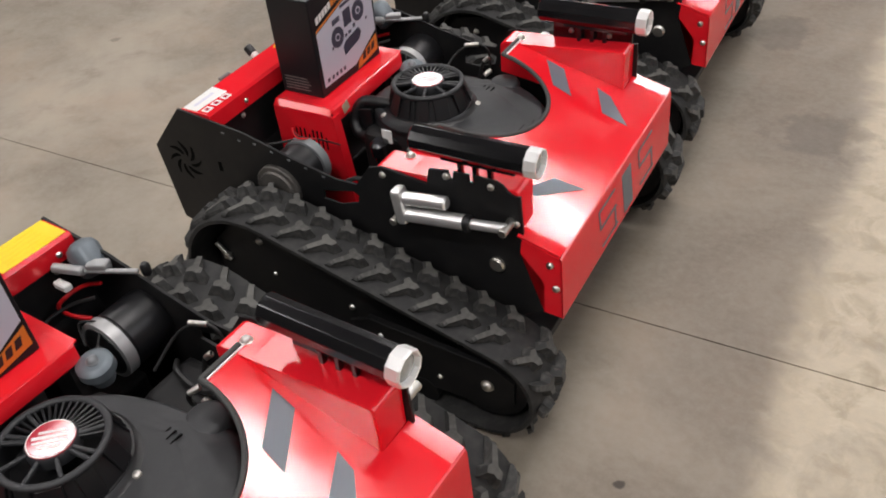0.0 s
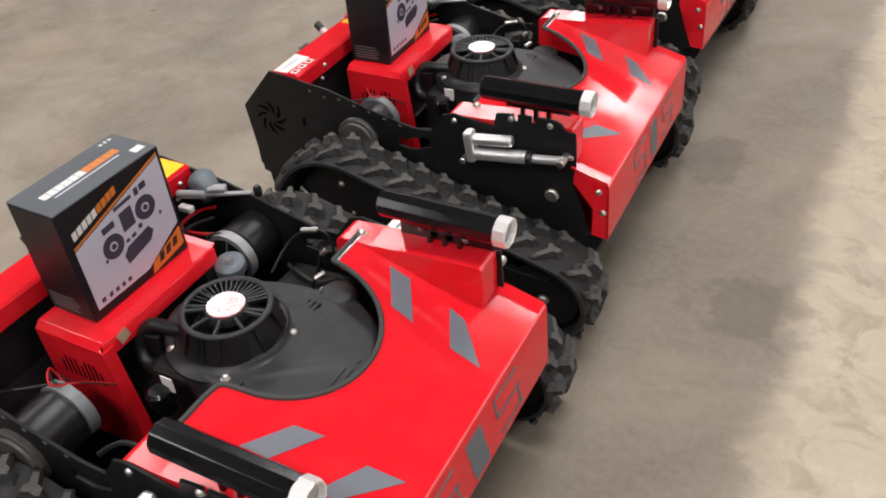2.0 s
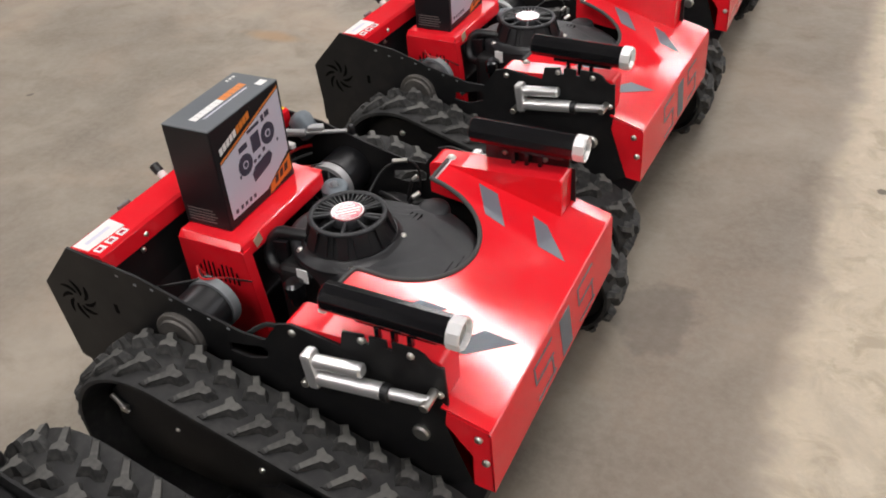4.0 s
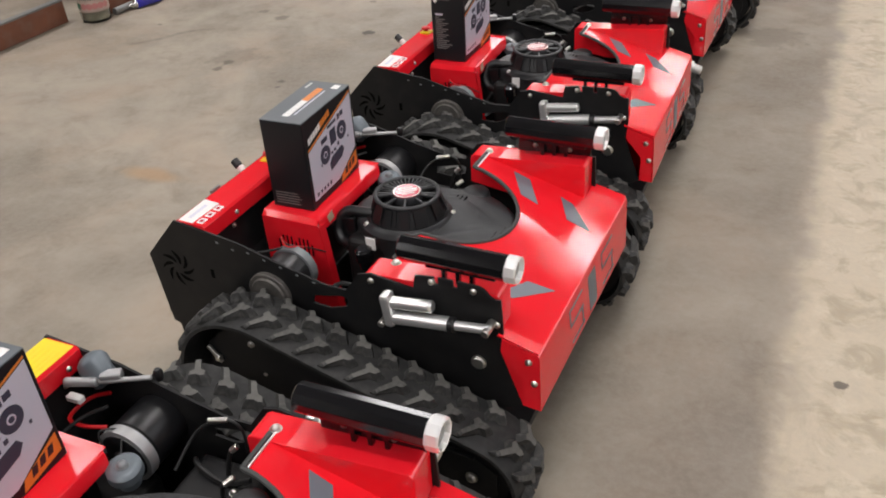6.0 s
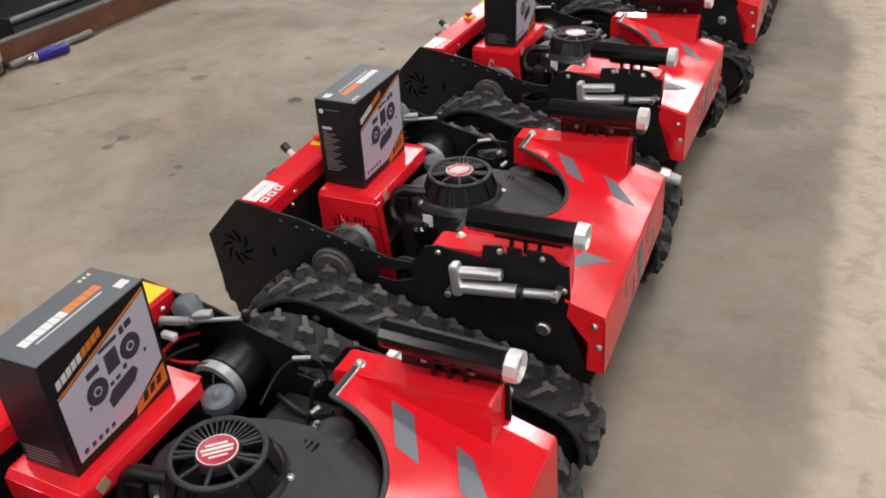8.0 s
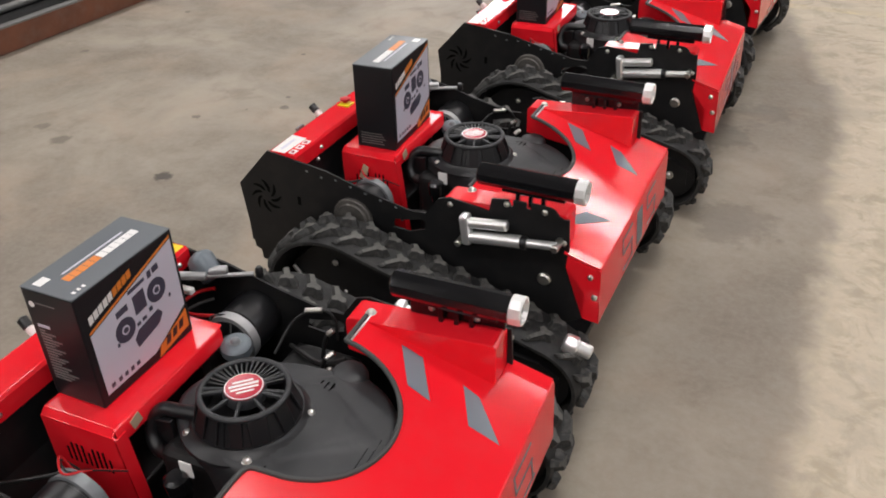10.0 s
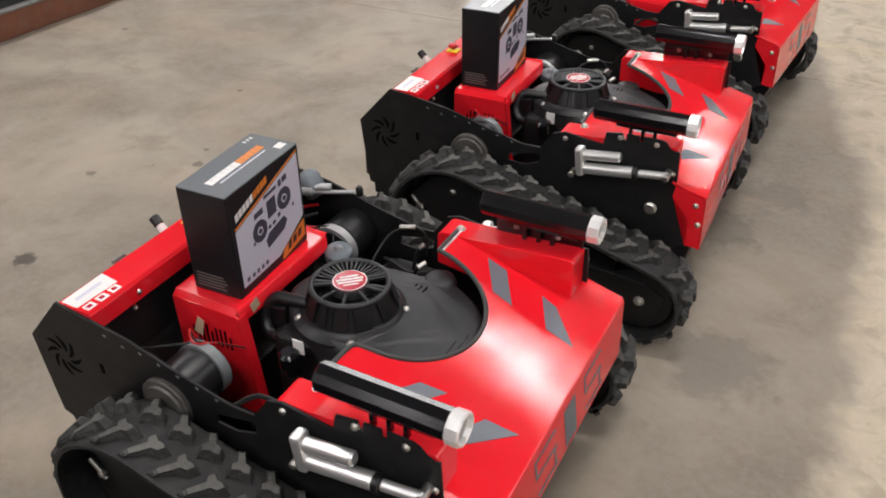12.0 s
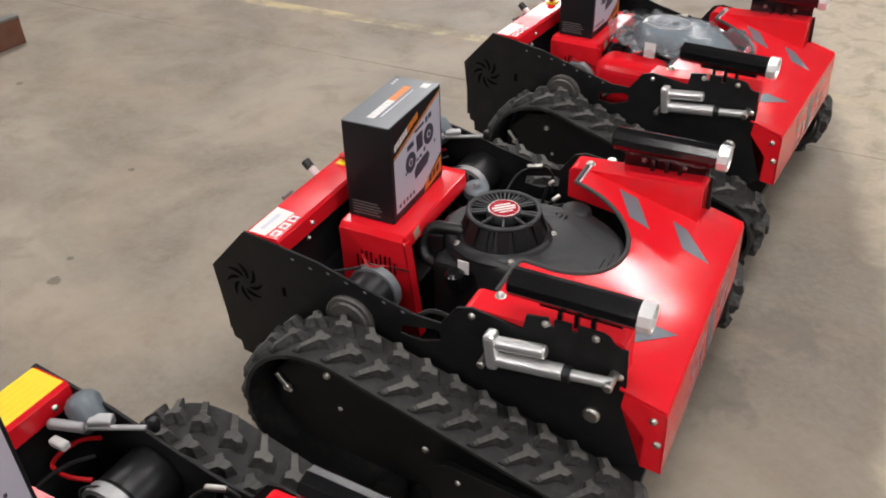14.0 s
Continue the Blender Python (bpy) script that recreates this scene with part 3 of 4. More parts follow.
def build_mower():
    g = thing("tracked_mower", "red and black remote-controlled tracked lawn mower on rubber tracks", "mower", "row of tracked mowers")
    # side plates with their bolts
    for s in (-1, 1):
        p = part("side_plate", pierced_plate(side_outline(), SIDE_OPENING, s * 0.357, s * 0.363), BLACK, g, "black powder-coated steel side plate")
        for x, z in ((0.087, 0.546), (0.247, 0.583), (0.350, 0.582), (0.117, 0.444), (0.405, 0.504)):
            bolt(p, (x, s * 0.363, z), (0, s, 0), 0.0085)
        part("cap_bolt", lathe((0.357, s * 0.362, 0.382), (0.357, s * 0.372, 0.382), [(0, 0.019), (0.6, 0.019), (1, 0.014)], 20), ZINC, p, smooth=True)
        # slots along the sloping edge: pale pieces imitate the lit floor seen through them
        for k in range(7):
            x = -0.36 + 0.047 * k
            z = 0.552 - 0.235 * (x + 0.30) - 0.012 * (x < -0.3)
            m = Matrix.Translation((x, s * 0.3635, z)) @ Matrix.Rotation(0.23, 4, "Y")
            part("lit_slot", block(-0.0040, 0.0040, -0.0009, 0.0009, -0.0022, 0.0022, 0, m=m), BAND, p)
        # pinwheel vent on the front corner: raised black blades for the openings' shade
        for k in range(8):
            a = 2 * math.pi * k / 8 + 0.2
            poly = []
            for t in range(6):
                r = 0.018 + 0.036 * t / 5
                w = 0.006 * math.sin(math.pi * (t + 0.6) / 6.2)
                b = a + 0.75 * t / 5
                poly.append((r, b, w))
            pts = [(-0.515 + r * math.cos(b + w / r), 0.440 + r * math.sin(b + w / r)) for r, b, w in poly] + [(-0.515 + r * math.cos(b - w / r), 0.440 + r * math.sin(b - w / r)) for r, b, w in reversed(poly)]
            part("vent_shade", plate(pts, s * 0.3625, s * 0.3642), DARK, p)
        # hand slot: a black inlay in place of a shaded hole
        part("hand_slot_shade", block(-0.405, -0.393, s * 0.3625 - 0.0012, s * 0.3625 + 0.0012, 0.435, 0.462, 0.0008, 1), DARK, p)
    # mowing deck: folded red cover, dark housing below
    cover = [(-0.600, 0.452), (-0.492, 0.586), (-0.484, 0.590), (-0.405, 0.590), (-0.398, 0.584), (-0.396, 0.543), (-0.400, 0.543), (-0.402, 0.580), (-0.486, 0.584), (-0.594, 0.448)]
    deck = part("deck_cover", plate(cover, -0.356, 0.356, bevel=0.0008), RED, g, "folded red steel deck cover")
    for y in (-0.27, 0.0, 0.27):
        bolt(deck, (-0.397, y + 0.045, 0.561), (1, 0, 0), 0.007)
        bolt(deck, (-0.402, y + 0.03, 0.526), (1, 0, 0), 0.006)
    part("deck_housing", plate([(-0.588, 0.44), (-0.49, 0.56), (-0.408, 0.56), (-0.403, 0.42), (-0.36, 0.30), (-0.36, 0.16), (-0.57, 0.2)], -0.355, 0.355), BLACK, g, "black mowing deck housing")
    part("front_flap", block(-0.604, -0.596, -0.352, 0.352, 0.26, 0.45, 0.001), BLACK, g)
    sticker = part("warning_label", plate([(-0.482, -0.352), (-0.437, -0.352), (-0.432, -0.246), (-0.484, -0.240)], 0.5902, 0.5912, plane="xy"), WHITE, deck, "white warning label with a strip of small squares")
    part("print_bar", block(-0.465, -0.455, -0.335, -0.265, 0.5911, 0.5916, 0), PANEL, sticker)
    for k in range(3):
        part("print_square", block(-0.429, -0.409, -0.347 + 0.034 * k, -0.323 + 0.034 * k, 0.5902, 0.5912, 0), WHITE, sticker)
        part("print_bar", block(-0.424, -0.414, -0.342 + 0.034 * k, -0.330 + 0.034 * k, 0.5911, 0.5916, 0), REDINK, sticker)
    ylab = part("caution_label", block(-0.488, -0.407, 0.205, 0.352, 0.5902, 0.5912, 0), YELLOW, deck, "yellow caution label")
    for k in range(5):
        part("print_bar", block(-0.480 + 0.014 * k, -0.473 + 0.014 * k, 0.225, 0.325, 0.5911, 0.5916, 0), AMBERINK, ylab)
    # emergency stop, aerial and lock on the deck
    estop = part("stop_button_base", block(-0.472, -0.432, -0.005, 0.035, 0.590, 0.595, 0.002), YELLOW, g, "yellow stop button base")
    part("stop_button", lathe((-0.458, 0.022, 0.595), (-0.458, 0.022, 0.611), [(0, 0.008), (0.4, 0.008), (0.45, 0.016), (0.85, 0.016), (1, 0.011)], 18), REDWIRE, estop, "red mushroom button", smooth=True)
    lock = part("valve", lathe((-0.535, 0.005, 0.530), (-0.563, 0.010, 0.552), [(0, 0.011), (0.9, 0.011), (1, 0.007)], 14), WHITE, g, "white plastic valve with a black knob", smooth=True)
    part("knob", lathe((-0.563, 0.010, 0.550), (-0.584, 0.014, 0.567), [(0, 0.008), (0.1, 0.013), (0.9, 0.013), (1, 0.009)], 10), GUARD, lock, smooth=True)
    part("hinge_pin", rod((-0.505, -0.19, 0.582), (-0.505, -0.155, 0.582), 0.005, 10), CAST, g, smooth=True)
    # red bridge over the front of the engine
    bridge = [(-0.163, 0.25), (-0.163, 0.524), (-0.153, 0.534), (0.165, 0.534), (0.182, 0.537), (0.182, 0.541), (0.164, 0.5385), (-0.155, 0.5385), (-0.1675, 0.526), (-0.1675, 0.25)]
    br = part("engine_bridge", plate(bridge, -0.363, -0.188, plane="yz", bevel=0.0008), RED, g, "folded red steel bridge")
    part("bridge_lip", plate([(-0.190, 0.5340), (-0.190, 0.5386), (-0.186, 0.5376), (-0.1835, 0.5345), (-0.1825, 0.500), (-0.185, 0.500), (-0.186, 0.533)], -0.160, 0.172), RED, br, smooth=True)
    part("bridge_leg", plate([(-0.358, 0.25), (-0.363, 0.526), (-0.1845, 0.526), (-0.181, 0.522), (-0.150, 0.25)], -0.1690, -0.1645), RED, br, "red leg that widens downwards")
    part("leg_edge", plate([(-0.184, 0.522), (-0.180, 0.522), (-0.150, 0.25), (-0.154, 0.25)], -0.1690, -0.140), RED, br)
    # vent slots: black strips on the uncut leg carry the dark behind them
    for k in range(9):
        x = -0.318 + 0.013 * k
        part("vent_slot_shade", block(x, x + 0.0048, -0.1700, -0.1688, 0.425, 0.475 if k % 4 else 0.46, 0), DARK, br)
    part("corner_tag", block(-0.1790, -0.1775, -0.126, -0.100, 0.510, 0.536, 0.0005, 1, m=Matrix.Translation((0, -0.12, 0.53)) @ Matrix.Rotation(0.3, 4, "X") @ Matrix.Translation((0, 0.12, -0.53))), TANPAPER, g, "tan paper tag")
    part("battery_tray", block(-0.40, -0.19, -0.15, 0.28, 0.16, 0.36, 0.006), BLACK, g)
    part("base_floor", block(-0.38, 0.47, -0.355, 0.355, 0.175, 0.20, 0.002), BLACK, g)
    part("far_foot", block(-0.30, -0.22, 0.13, 0.16, 0.30, 0.533, 0.002), BLACK, g)
    # engine
    part("engine_block", block(-0.14, 0.22, -0.12, 0.16, 0.20, 0.47, 0.02, 3), BLACK, g, "black engine block")
    out = []
    for k in range(64):
        a = 2 * math.pi * k / 64
        if math.cos(a) >= 0:
            out.append((0.112 + 0.180 * math.cos(a), 0.030 + 0.179 * math.sin(a)))
        else:
            out.append((0.105 + 0.268 * math.cos(a), 0.012 + 0.160 * math.sin(a) + 0.016 * (1 + math.cos(a))))
    bm = bmesh.new()
    rings = []

    def shroud_top(x, y):
        """Height of the moulded top: it falls away behind a crease and bears a low arrow-shaped step."""
        beyond = (x - 0.106) * 0.334 + (y - 0.160) * 0.943
        arm_a = (x - 0.217) * 0.53 + (y - 0.030) * 0.848
        arm_b = (x - 0.217) * 0.62 - (y - 0.030) * 0.785
        step = max(arm_a, arm_b)
        rise = sum(1 - max(0.0, min(1.0, (step + d) / 0.008)) for d in (0.0, 0.022, -0.022)) / 2
        return 0.503 - 0.10 * max(x - 0.16, 0) - 0.28 * max(beyond, 0) + 0.006 * rise

    for sc, dz in ((0.98, -0.105), (1.0, -0.05), (1.0, -0.018), (0.985, -0.008), (0.955, -0.002), *((0.93 - 0.02 * j, 0.0) for j in range(22))):
        ring = []
        for x, y in out:
            u, v = 0.07 + (x - 0.07) * sc, 0.03 + (y - 0.03) * sc
            ring.append(bm.verts.new((u, v, shroud_top(u, v) + dz)))
        rings.append(ring)
    k_out = len(out)
    for a, c in zip(rings, rings[1:]):
        for i in range(k_out):
            bm.faces.new((a[i], a[(i + 1) % k_out], c[(i + 1) % k_out], c[i]))
    bm.faces.new(rings[-1])
    shroud = part("engine_shroud", bm, PLASTIC, g, "black moulded plastic engine shroud", smooth=True)
    # slits are not cut: black blocks give the shade inside them
    for x in (0.248, 0.262):
        part("shroud_slit_shade", block(x, x + 0.0045, -0.045, 0.046, shroud_top(x, 0) - 0.006, shroud_top(x, 0) - 0.0002, 0), DARK, shroud)
    for k in range(3):
        part("shroud_slit_shade", block(0.085 + 0.013 * k, 0.088 + 0.013 * k, 0.115, 0.14, 0.4985, 0.5065, 0), DARK, shroud)
        part("shroud_slit_shade", block(0.075 + 0.013 * k, 0.078 + 0.013 * k, -0.112, -0.090, 0.4985, 0.5040, 0), DARK, shroud)
    part("intake_bump", lathe((0.118, 0.190, 0.44), (0.120, 0.188, 0.503), [(0, 0.041), (0.8, 0.040), (0.93, 0.037), (1, 0.030)], 28), PLASTIC, g, smooth=True)
    # fan guard
    base = part("fan_housing", lathe((0, 0, 0.497), (0, 0, 0.568), [(0, 0.134), (0.08, 0.133), (0.15, 0.122), (0.24, 0.112), (0.3, 0.109), (0.3, 0.104), (0.98, 0.0835), (1, 0.0795), (0.45, 0.0775), (0.40, 0.03)], 40), GUARD, g, "black plastic recoil starter housing", smooth=True)
    ribs = bmesh.new()
    for k in range(44):
        deg = 360 * k / 44
        if 285 < deg or deg < 60 or 225 < deg < 262:
            continue
        m = Matrix.Rotation(radians(deg), 4, "Z") @ Matrix.Translation((0.0968, 0, 0.543)) @ Matrix.Rotation(-0.33, 4, "Y")
        block(-0.004, 0.0010, -0.0020, 0.0020, -0.026, 0.026, 0.0008, 1, bm=ribs, m=m)
    tagged(part("cooling_rib", ribs, GUARD, base), kind="stuff")
    # wide plain webs between the open stretches of the cone
    for deg, half in ((243, 0.016), (292, 0.013), (318, 0.019), (352, 0.016), (28, 0.016)):
        m = Matrix.Rotation(radians(deg), 4, "Z") @ Matrix.Translation((0.0968, 0, 0.543)) @ Matrix.Rotation(-0.33, 4, "Y")
        part("web", block(-0.003, 0.0014, -half, half, -0.026, 0.026, 0.0012, 1, m=m), GUARD, base)
    ring = bmesh.new()
    prof = 14
    rings = []
    for k in range(48):
        a = 2 * math.pi * k / 48
        rings.append([ring.verts.new(((0.0850 + 0.0065 * math.cos(b)) * math.cos(a), (0.0850 + 0.0065 * math.cos(b)) * math.sin(a), 0.571 + 0.006 * math.sin(b))) for b in [2 * math.pi * j / prof for j in range(prof)]])
    for k in range(48):
        for j in range(prof):
            ring.faces.new((rings[k][j], rings[k][(j + 1) % prof], rings[(k + 1) % 48][(j + 1) % prof], rings[(k + 1) % 48][j]))
    part("guard_ring", ring, PLASTIC, base, smooth=True)
    for deg in (170, 52, 15, 5, 332, 292, 252, 212, 202):
        m = Matrix.Rotation(radians(deg), 4, "Z")
        part("spoke", block(0.034, 0.083, -0.0034, 0.0034, 0.567, 0.575, 0.0015, 1, m=m), PLASTIC, base)
    fins = bmesh.new()
    for k in range(42):
        deg = 360 * k / 42
        m = Matrix.Rotation(radians(deg), 4, "Z")
        if 35 < deg < 195:
            block(0.040, 0.082, -0.0018, 0.0018, 0.566, 0.5735, 0, bm=fins, m=m)
    tagged(part("grille", fins, GUARD, base), kind="stuff")
    part("guard_hub", lathe((0, 0, 0.555), (0, 0, 0.577), [(0, 0.042), (0.8, 0.042), (1, 0.039)], 32), PLASTIC, base, smooth=True)
    badge = part("badge", lathe((0, 0, 0.5765), (0, 0, 0.5785), [(0, 0.0385), (1, 0.038)], 32), BADGE, base, "round red and white badge")
    part("badge_ring", plate([(0.0375 * math.cos(a), 0.0375 * math.sin(a)) for a in [2 * math.pi * j / 32 for j in range(32)]], 0.5784, 0.5790, plane="xy"), WHITE, badge)
    part("badge_field", plate([(0.0352 * math.cos(a), 0.0352 * math.sin(a)) for a in [2 * math.pi * j / 32 for j in range(32)]], 0.5788, 0.5796, plane="xy"), BADGE, badge)
    for u, w, h in ((0.013, 0.020, 0.005), (0.003, 0.029, 0.006), (-0.007, 0.027, 0.005), (-0.017, 0.017, 0.004)):
        part("badge_bar", block(-w, w, u - h / 2, u + h / 2, 0.5795, 0.5800, 0, m=pose(0, 0, 0, 0, 0, 42)), WHITE, badge)
    for x, y in ((-0.082, -0.086), (0.112, 0.046), (-0.065, 0.10), (0.065, -0.105)):
        bolt(base, (x, y, 0.507), (0, 0, 1), 0.0085)
    # pull handle, oil filler, tag
    handle = part("pull_handle", tube([(-0.075, -0.045, 0.517), (-0.12, -0.055, 0.520), (-0.155, -0.060, 0.518), (-0.174, -0.070, 0.498), (-0.178, -0.082, 0.468), (-0.163, -0.094, 0.445), (-0.135, -0.098, 0.440)], 0.0150, 12), GUARD, g, "black hooked pull-start handle", smooth=True)
    part("handle_web", plate([(-0.165, 0.505), (-0.125, 0.512), (-0.125, 0.440), (-0.160, 0.445)], -0.082, -0.070, bevel=0.002), GUARD, handle)
    part("filler_cap", lathe((-0.045, -0.168, 0.43), (-0.047, -0.176, 0.493), [(0, 0.018), (0.4, 0.018), (0.42, 0.024), (0.9, 0.023), (1, 0.015)], 20), ANOD, g, smooth=True)
    part("paper_tag", block(-0.046, -0.018, -0.160, -0.157, 0.480, 0.516, 0.0008, 1, m=pose(0, 0, 0, 0, 0, 0)), WHITE, g, "white paper tag")
    # hood with a round cut-out
    bm = bmesh.new()
    cx, cy, ax, ay = 0.118, 0.030, 0.180, 0.183
    angles = sorted([-math.pi / 2 + math.pi * k / 24 for k in range(25)] + [math.atan2(0.300 - cy, 0.505 - cx), math.atan2(-0.300 - cy, 0.505 - cx), math.atan2(0.300 - cy, 0.408 - cx), math.atan2(-0.300 - cy, 0.408 - cx)])
    cols = []
    for a in angles:
        c, s_ = math.cos(a), math.sin(a)
        far = min((0.505 - cx) / max(c, 1e-6), (0.300 - cy) / s_ if s_ > 1e-6 else 9e9, (-0.300 - cy) / s_ if s_ < -1e-6 else 9e9)
        rim = ax * ay / math.hypot(ay * c, ax * s_)
        cols.append([bm.verts.new((cx + r * c, cy + r * s_, hood_z(cx + r * c))) for r in [rim + (far - rim) * f / 6 for f in range(7)]])
    for at_end, end in ((0, cols[0]), (len(cols) + 1, cols[-1])):
        cols.insert(at_end, [bm.verts.new((0.110, v.co.y, hood_z(0.110))) for v in end])
    for p, q in zip(cols, cols[1:]):
        for j in range(6):
            bm.faces.new((p[j], p[j + 1], q[j + 1], q[j]))
    for ya, yb in ((-0.372, -0.300), (0.300, 0.372)):
        bm.faces.new([bm.verts.new((x, y, hood_z(x))) for x, y in ((0.408, ya), (0.505, ya), (0.505, yb), (0.408, yb))])
    bmesh.ops.remove_doubles(bm, verts=bm.verts, dist=0.0002)
    bmesh.ops.recalc_face_normals(bm, faces=bm.faces)
    bmesh.ops.solidify(bm, geom=bm.faces[:], thickness=0.004)
    hood = part("hood", bm, RED, g, "glossy red sheet-steel hood")
    zr = hood_z(0.505)
    rear = [(0.495, zr - 0.002), (0.503, zr - 0.0005), (0.5075, zr - 0.004), (0.5095, zr - 0.012), (0.514, 0.288), (0.510, 0.288), (0.505, zr - 0.012), (0.502, zr - 0.005)]
    panel = part("rear_panel", plate(rear, -0.3735, 0.3735), RED, g, "red rear panel with grey graphics", smooth=True)
    for s in (-1, 1):
        flange = [(0.416, 0.440), (0.420, 0.474), (0.506, zr - 0.004), (0.513, 0.288), (0.470, 0.292), (0.470, 0.375)]
        fl = part("corner_flange", plate(flange, s * 0.3655, s * 0.3735), RED, g)
        for x, z in ((0.483, 0.427), (0.497, 0.368)):
            bolt(fl, (x, s * 0.3735, z), (0, s, 0), 0.009)
        # raised fender that carries the light bar
        zf = [(0.062, 0.47), (0.062, 0.548), (0.066, 0.556), (0.075, 0.561), (0.15, 0.563), (0.400, 0.580), (0.408, 0.573), (0.408, 0.45), (0.2, 0.45)]
        part("fender", plate(zf, s * 0.284, s * 0.355, bevel=0.003), RED, g, "raised red fender")
        # light bar: a ten-sided extrusion with softened corners and a chamfered front end
        ridged = bmesh.new()
        turns = [2 * math.pi * (k + 0.5 + e) / 10 for k in range(10) for e in (-0.06, 0.06)]
        ends = []
        for x, r in ((0.160, 0.0255), (0.1645, 0.0298), (0.424, 0.0298)):
            ends.append([ridged.verts.new((x, s * 0.335 + r * math.cos(a), 0.644 + r * math.sin(a))) for a in turns])
        for a, c in zip(ends, ends[1:]):
            for k in range(20):
                ridged.faces.new((a[k], a[(k + 1) % 20], c[(k + 1) % 20], c[k]))
        ridged.faces.new(ends[0])
        ridged.faces.new(ends[-1][::-1])
        bar = part("light_bar", ridged, ANOD, g, "black faceted bar with a silver end cap")
        part("end_cap", lathe((0.422, s * 0.335, 0.644), (0.449, s * 0.335, 0.644), [(0, 0.0315), (0.08, 0.0325), (0.85, 0.0325), (1, 0.0305), (0.98, 0.0275), (0.62, 0.026)], 10), CAPMETAL, bar, "faceted silver end cap")
        part("lens", lathe((0.434, s * 0.335, 0.644), (0.4425, s * 0.335, 0.644), [(0, 0.0265), (0.5, 0.0262), (0.8, 0.018), (1, 0.006)], 20), LENS, bar, "cloudy grey lens", smooth=True)
        part("bar_bracket", block(0.225, 0.395, s * 0.335 - 0.010, s * 0.335 + 0.010, 0.606, 0.622, 0.002, 1), ANOD, bar)
        if s > 0:
            back = part("bracket_plate", block(0.190, 0.405, 0.345, 0.350, 0.566, 0.622, 0.001, 1), ANOD, bar)
            for x in (0.241, 0.344):
                bolt(back, (x, 0.345, 0.590), (0, -1, 0), 0.0075)
        for x in (0.267, 0.302, 0.336):
            part("foot", block(x - 0.005, x + 0.005, s * 0.335 - 0.006, s * 0.335 + 0.006, 0.570, 0.622, 0.001, 1), ANOD, bar)
    # reflective marks on the hood
    def mark(corners, name="reflective_mark"):
        b2 = bmesh.new()
        lo2 = [b2.verts.new((x, y, hood_z(x) + 0.0004)) for x, y in corners]
        hi2 = [b2.verts.new((x, y, hood_z(x) + 0.0012)) for x, y in corners]
        b2.faces.new(hi2)
        k2 = len(corners)
        for i in range(k2):
            b2.faces.new((lo2[i], lo2[(i + 1) % k2], hi2[(i + 1) % k2], hi2[i]))
        part(name, b2, REFLECT, hood, "grey reflective sticker")
    for s in (1, -1):
        lift = 0.0 if s > 0 else 0.020
        mark([(0.204, s * 0.269 + lift), (0.255, s * 0.262 + lift), (0.314, s * 0.164 + lift), (0.260, s * 0.176 + lift)])
        mark([(0.353, s * 0.243), (0.392, s * 0.232), (0.468, s * 0.143), (0.400, s * 0.152)])
    # graphics on the rear panel: outline figures and a plain stripe
    def rear_mark(corners):
        b2 = bmesh.new()
        def at(y, z, d):
            return (0.5095 + (zr - 0.012 - z) / (zr - 0.30) * 0.0045 + d, y, z)
        lo2 = [b2.verts.new(at(y, z, 0.0002)) for y, z in corners]
        hi2 = [b2.verts.new(at(y, z, 0.0011)) for y, z in corners]
        b2.faces.new(hi2)
        for i in range(len(corners)):
            b2.faces.new((lo2[i], lo2[(i + 1) % len(corners)], hi2[(i + 1) % len(corners)], hi2[i]))
        part("panel_mark", b2, REFLECT, panel, "grey sticker stripe")
    rear_mark([(-0.012, 0.425), (0.050, 0.425), (0.078, 0.300), (0.016, 0.300)])
    for y0 in (-0.165, 0.105):
        w, t = 0.105, 0.007
        for za, zb, ya, yb in ((0.425, 0.418, 0, w), (0.372, 0.365, 0.012, w + 0.012), (0.312, 0.305, 0.028, w + 0.028)):
            rear_mark([(y0 + ya, za), (y0 + yb, za), (y0 + yb + 0.003, zb), (y0 + ya + 0.003, zb)])
        rear_mark([(y0, 0.425), (y0 + t, 0.425), (y0 + t + 0.013, 0.365), (y0 + 0.013, 0.365)])
        rear_mark([(y0 + w, 0.37), (y0 + w + t, 0.37), (y0 + w + t + 0.014, 0.302), (y0 + w + 0.014, 0.302)])
    # rubber trim round the cut-out, with its end bolt
    pts = [(0.107, -0.285, hood_z(0.107)), (0.107, -0.240, hood_z(0.107)), (0.107, -0.192, hood_z(0.107)), (0.113, -0.160, hood_z(0.113))]
    for k in range(13):
        a = -math.pi / 2 + math.pi * (k + 0.5) / 13
        x = 0.116 + 0.178 * math.cos(a)
        pts.append((x, 0.030 + 0.181 * math.sin(a), hood_z(x)))
    pts += [(0.108, 0.211, hood_z(0.108)), (0.106, 0.218, hood_z(0.106)), (0.106, 0.260, hood_z(0.106)), (0.106, 0.302, hood_z(0.106))]
    trim = part("edge_trim", tube(pts, 0.0055, 8), TRIM, g, "black rubber edge trim", smooth=True)
    part("edge_strip", block(0.1125, 0.1165, 0.216, 0.312, 0.5600, 0.5645, 0.001, 1), ALU, trim, "thin silver strip along the hood edge")
    bolt(trim, (0.110, 0.315, 0.5635), (0, 0, 1), 0.010)
    bolt(trim, (0.121, -0.295, 0.5635), (0, 0, 1), 0.010)
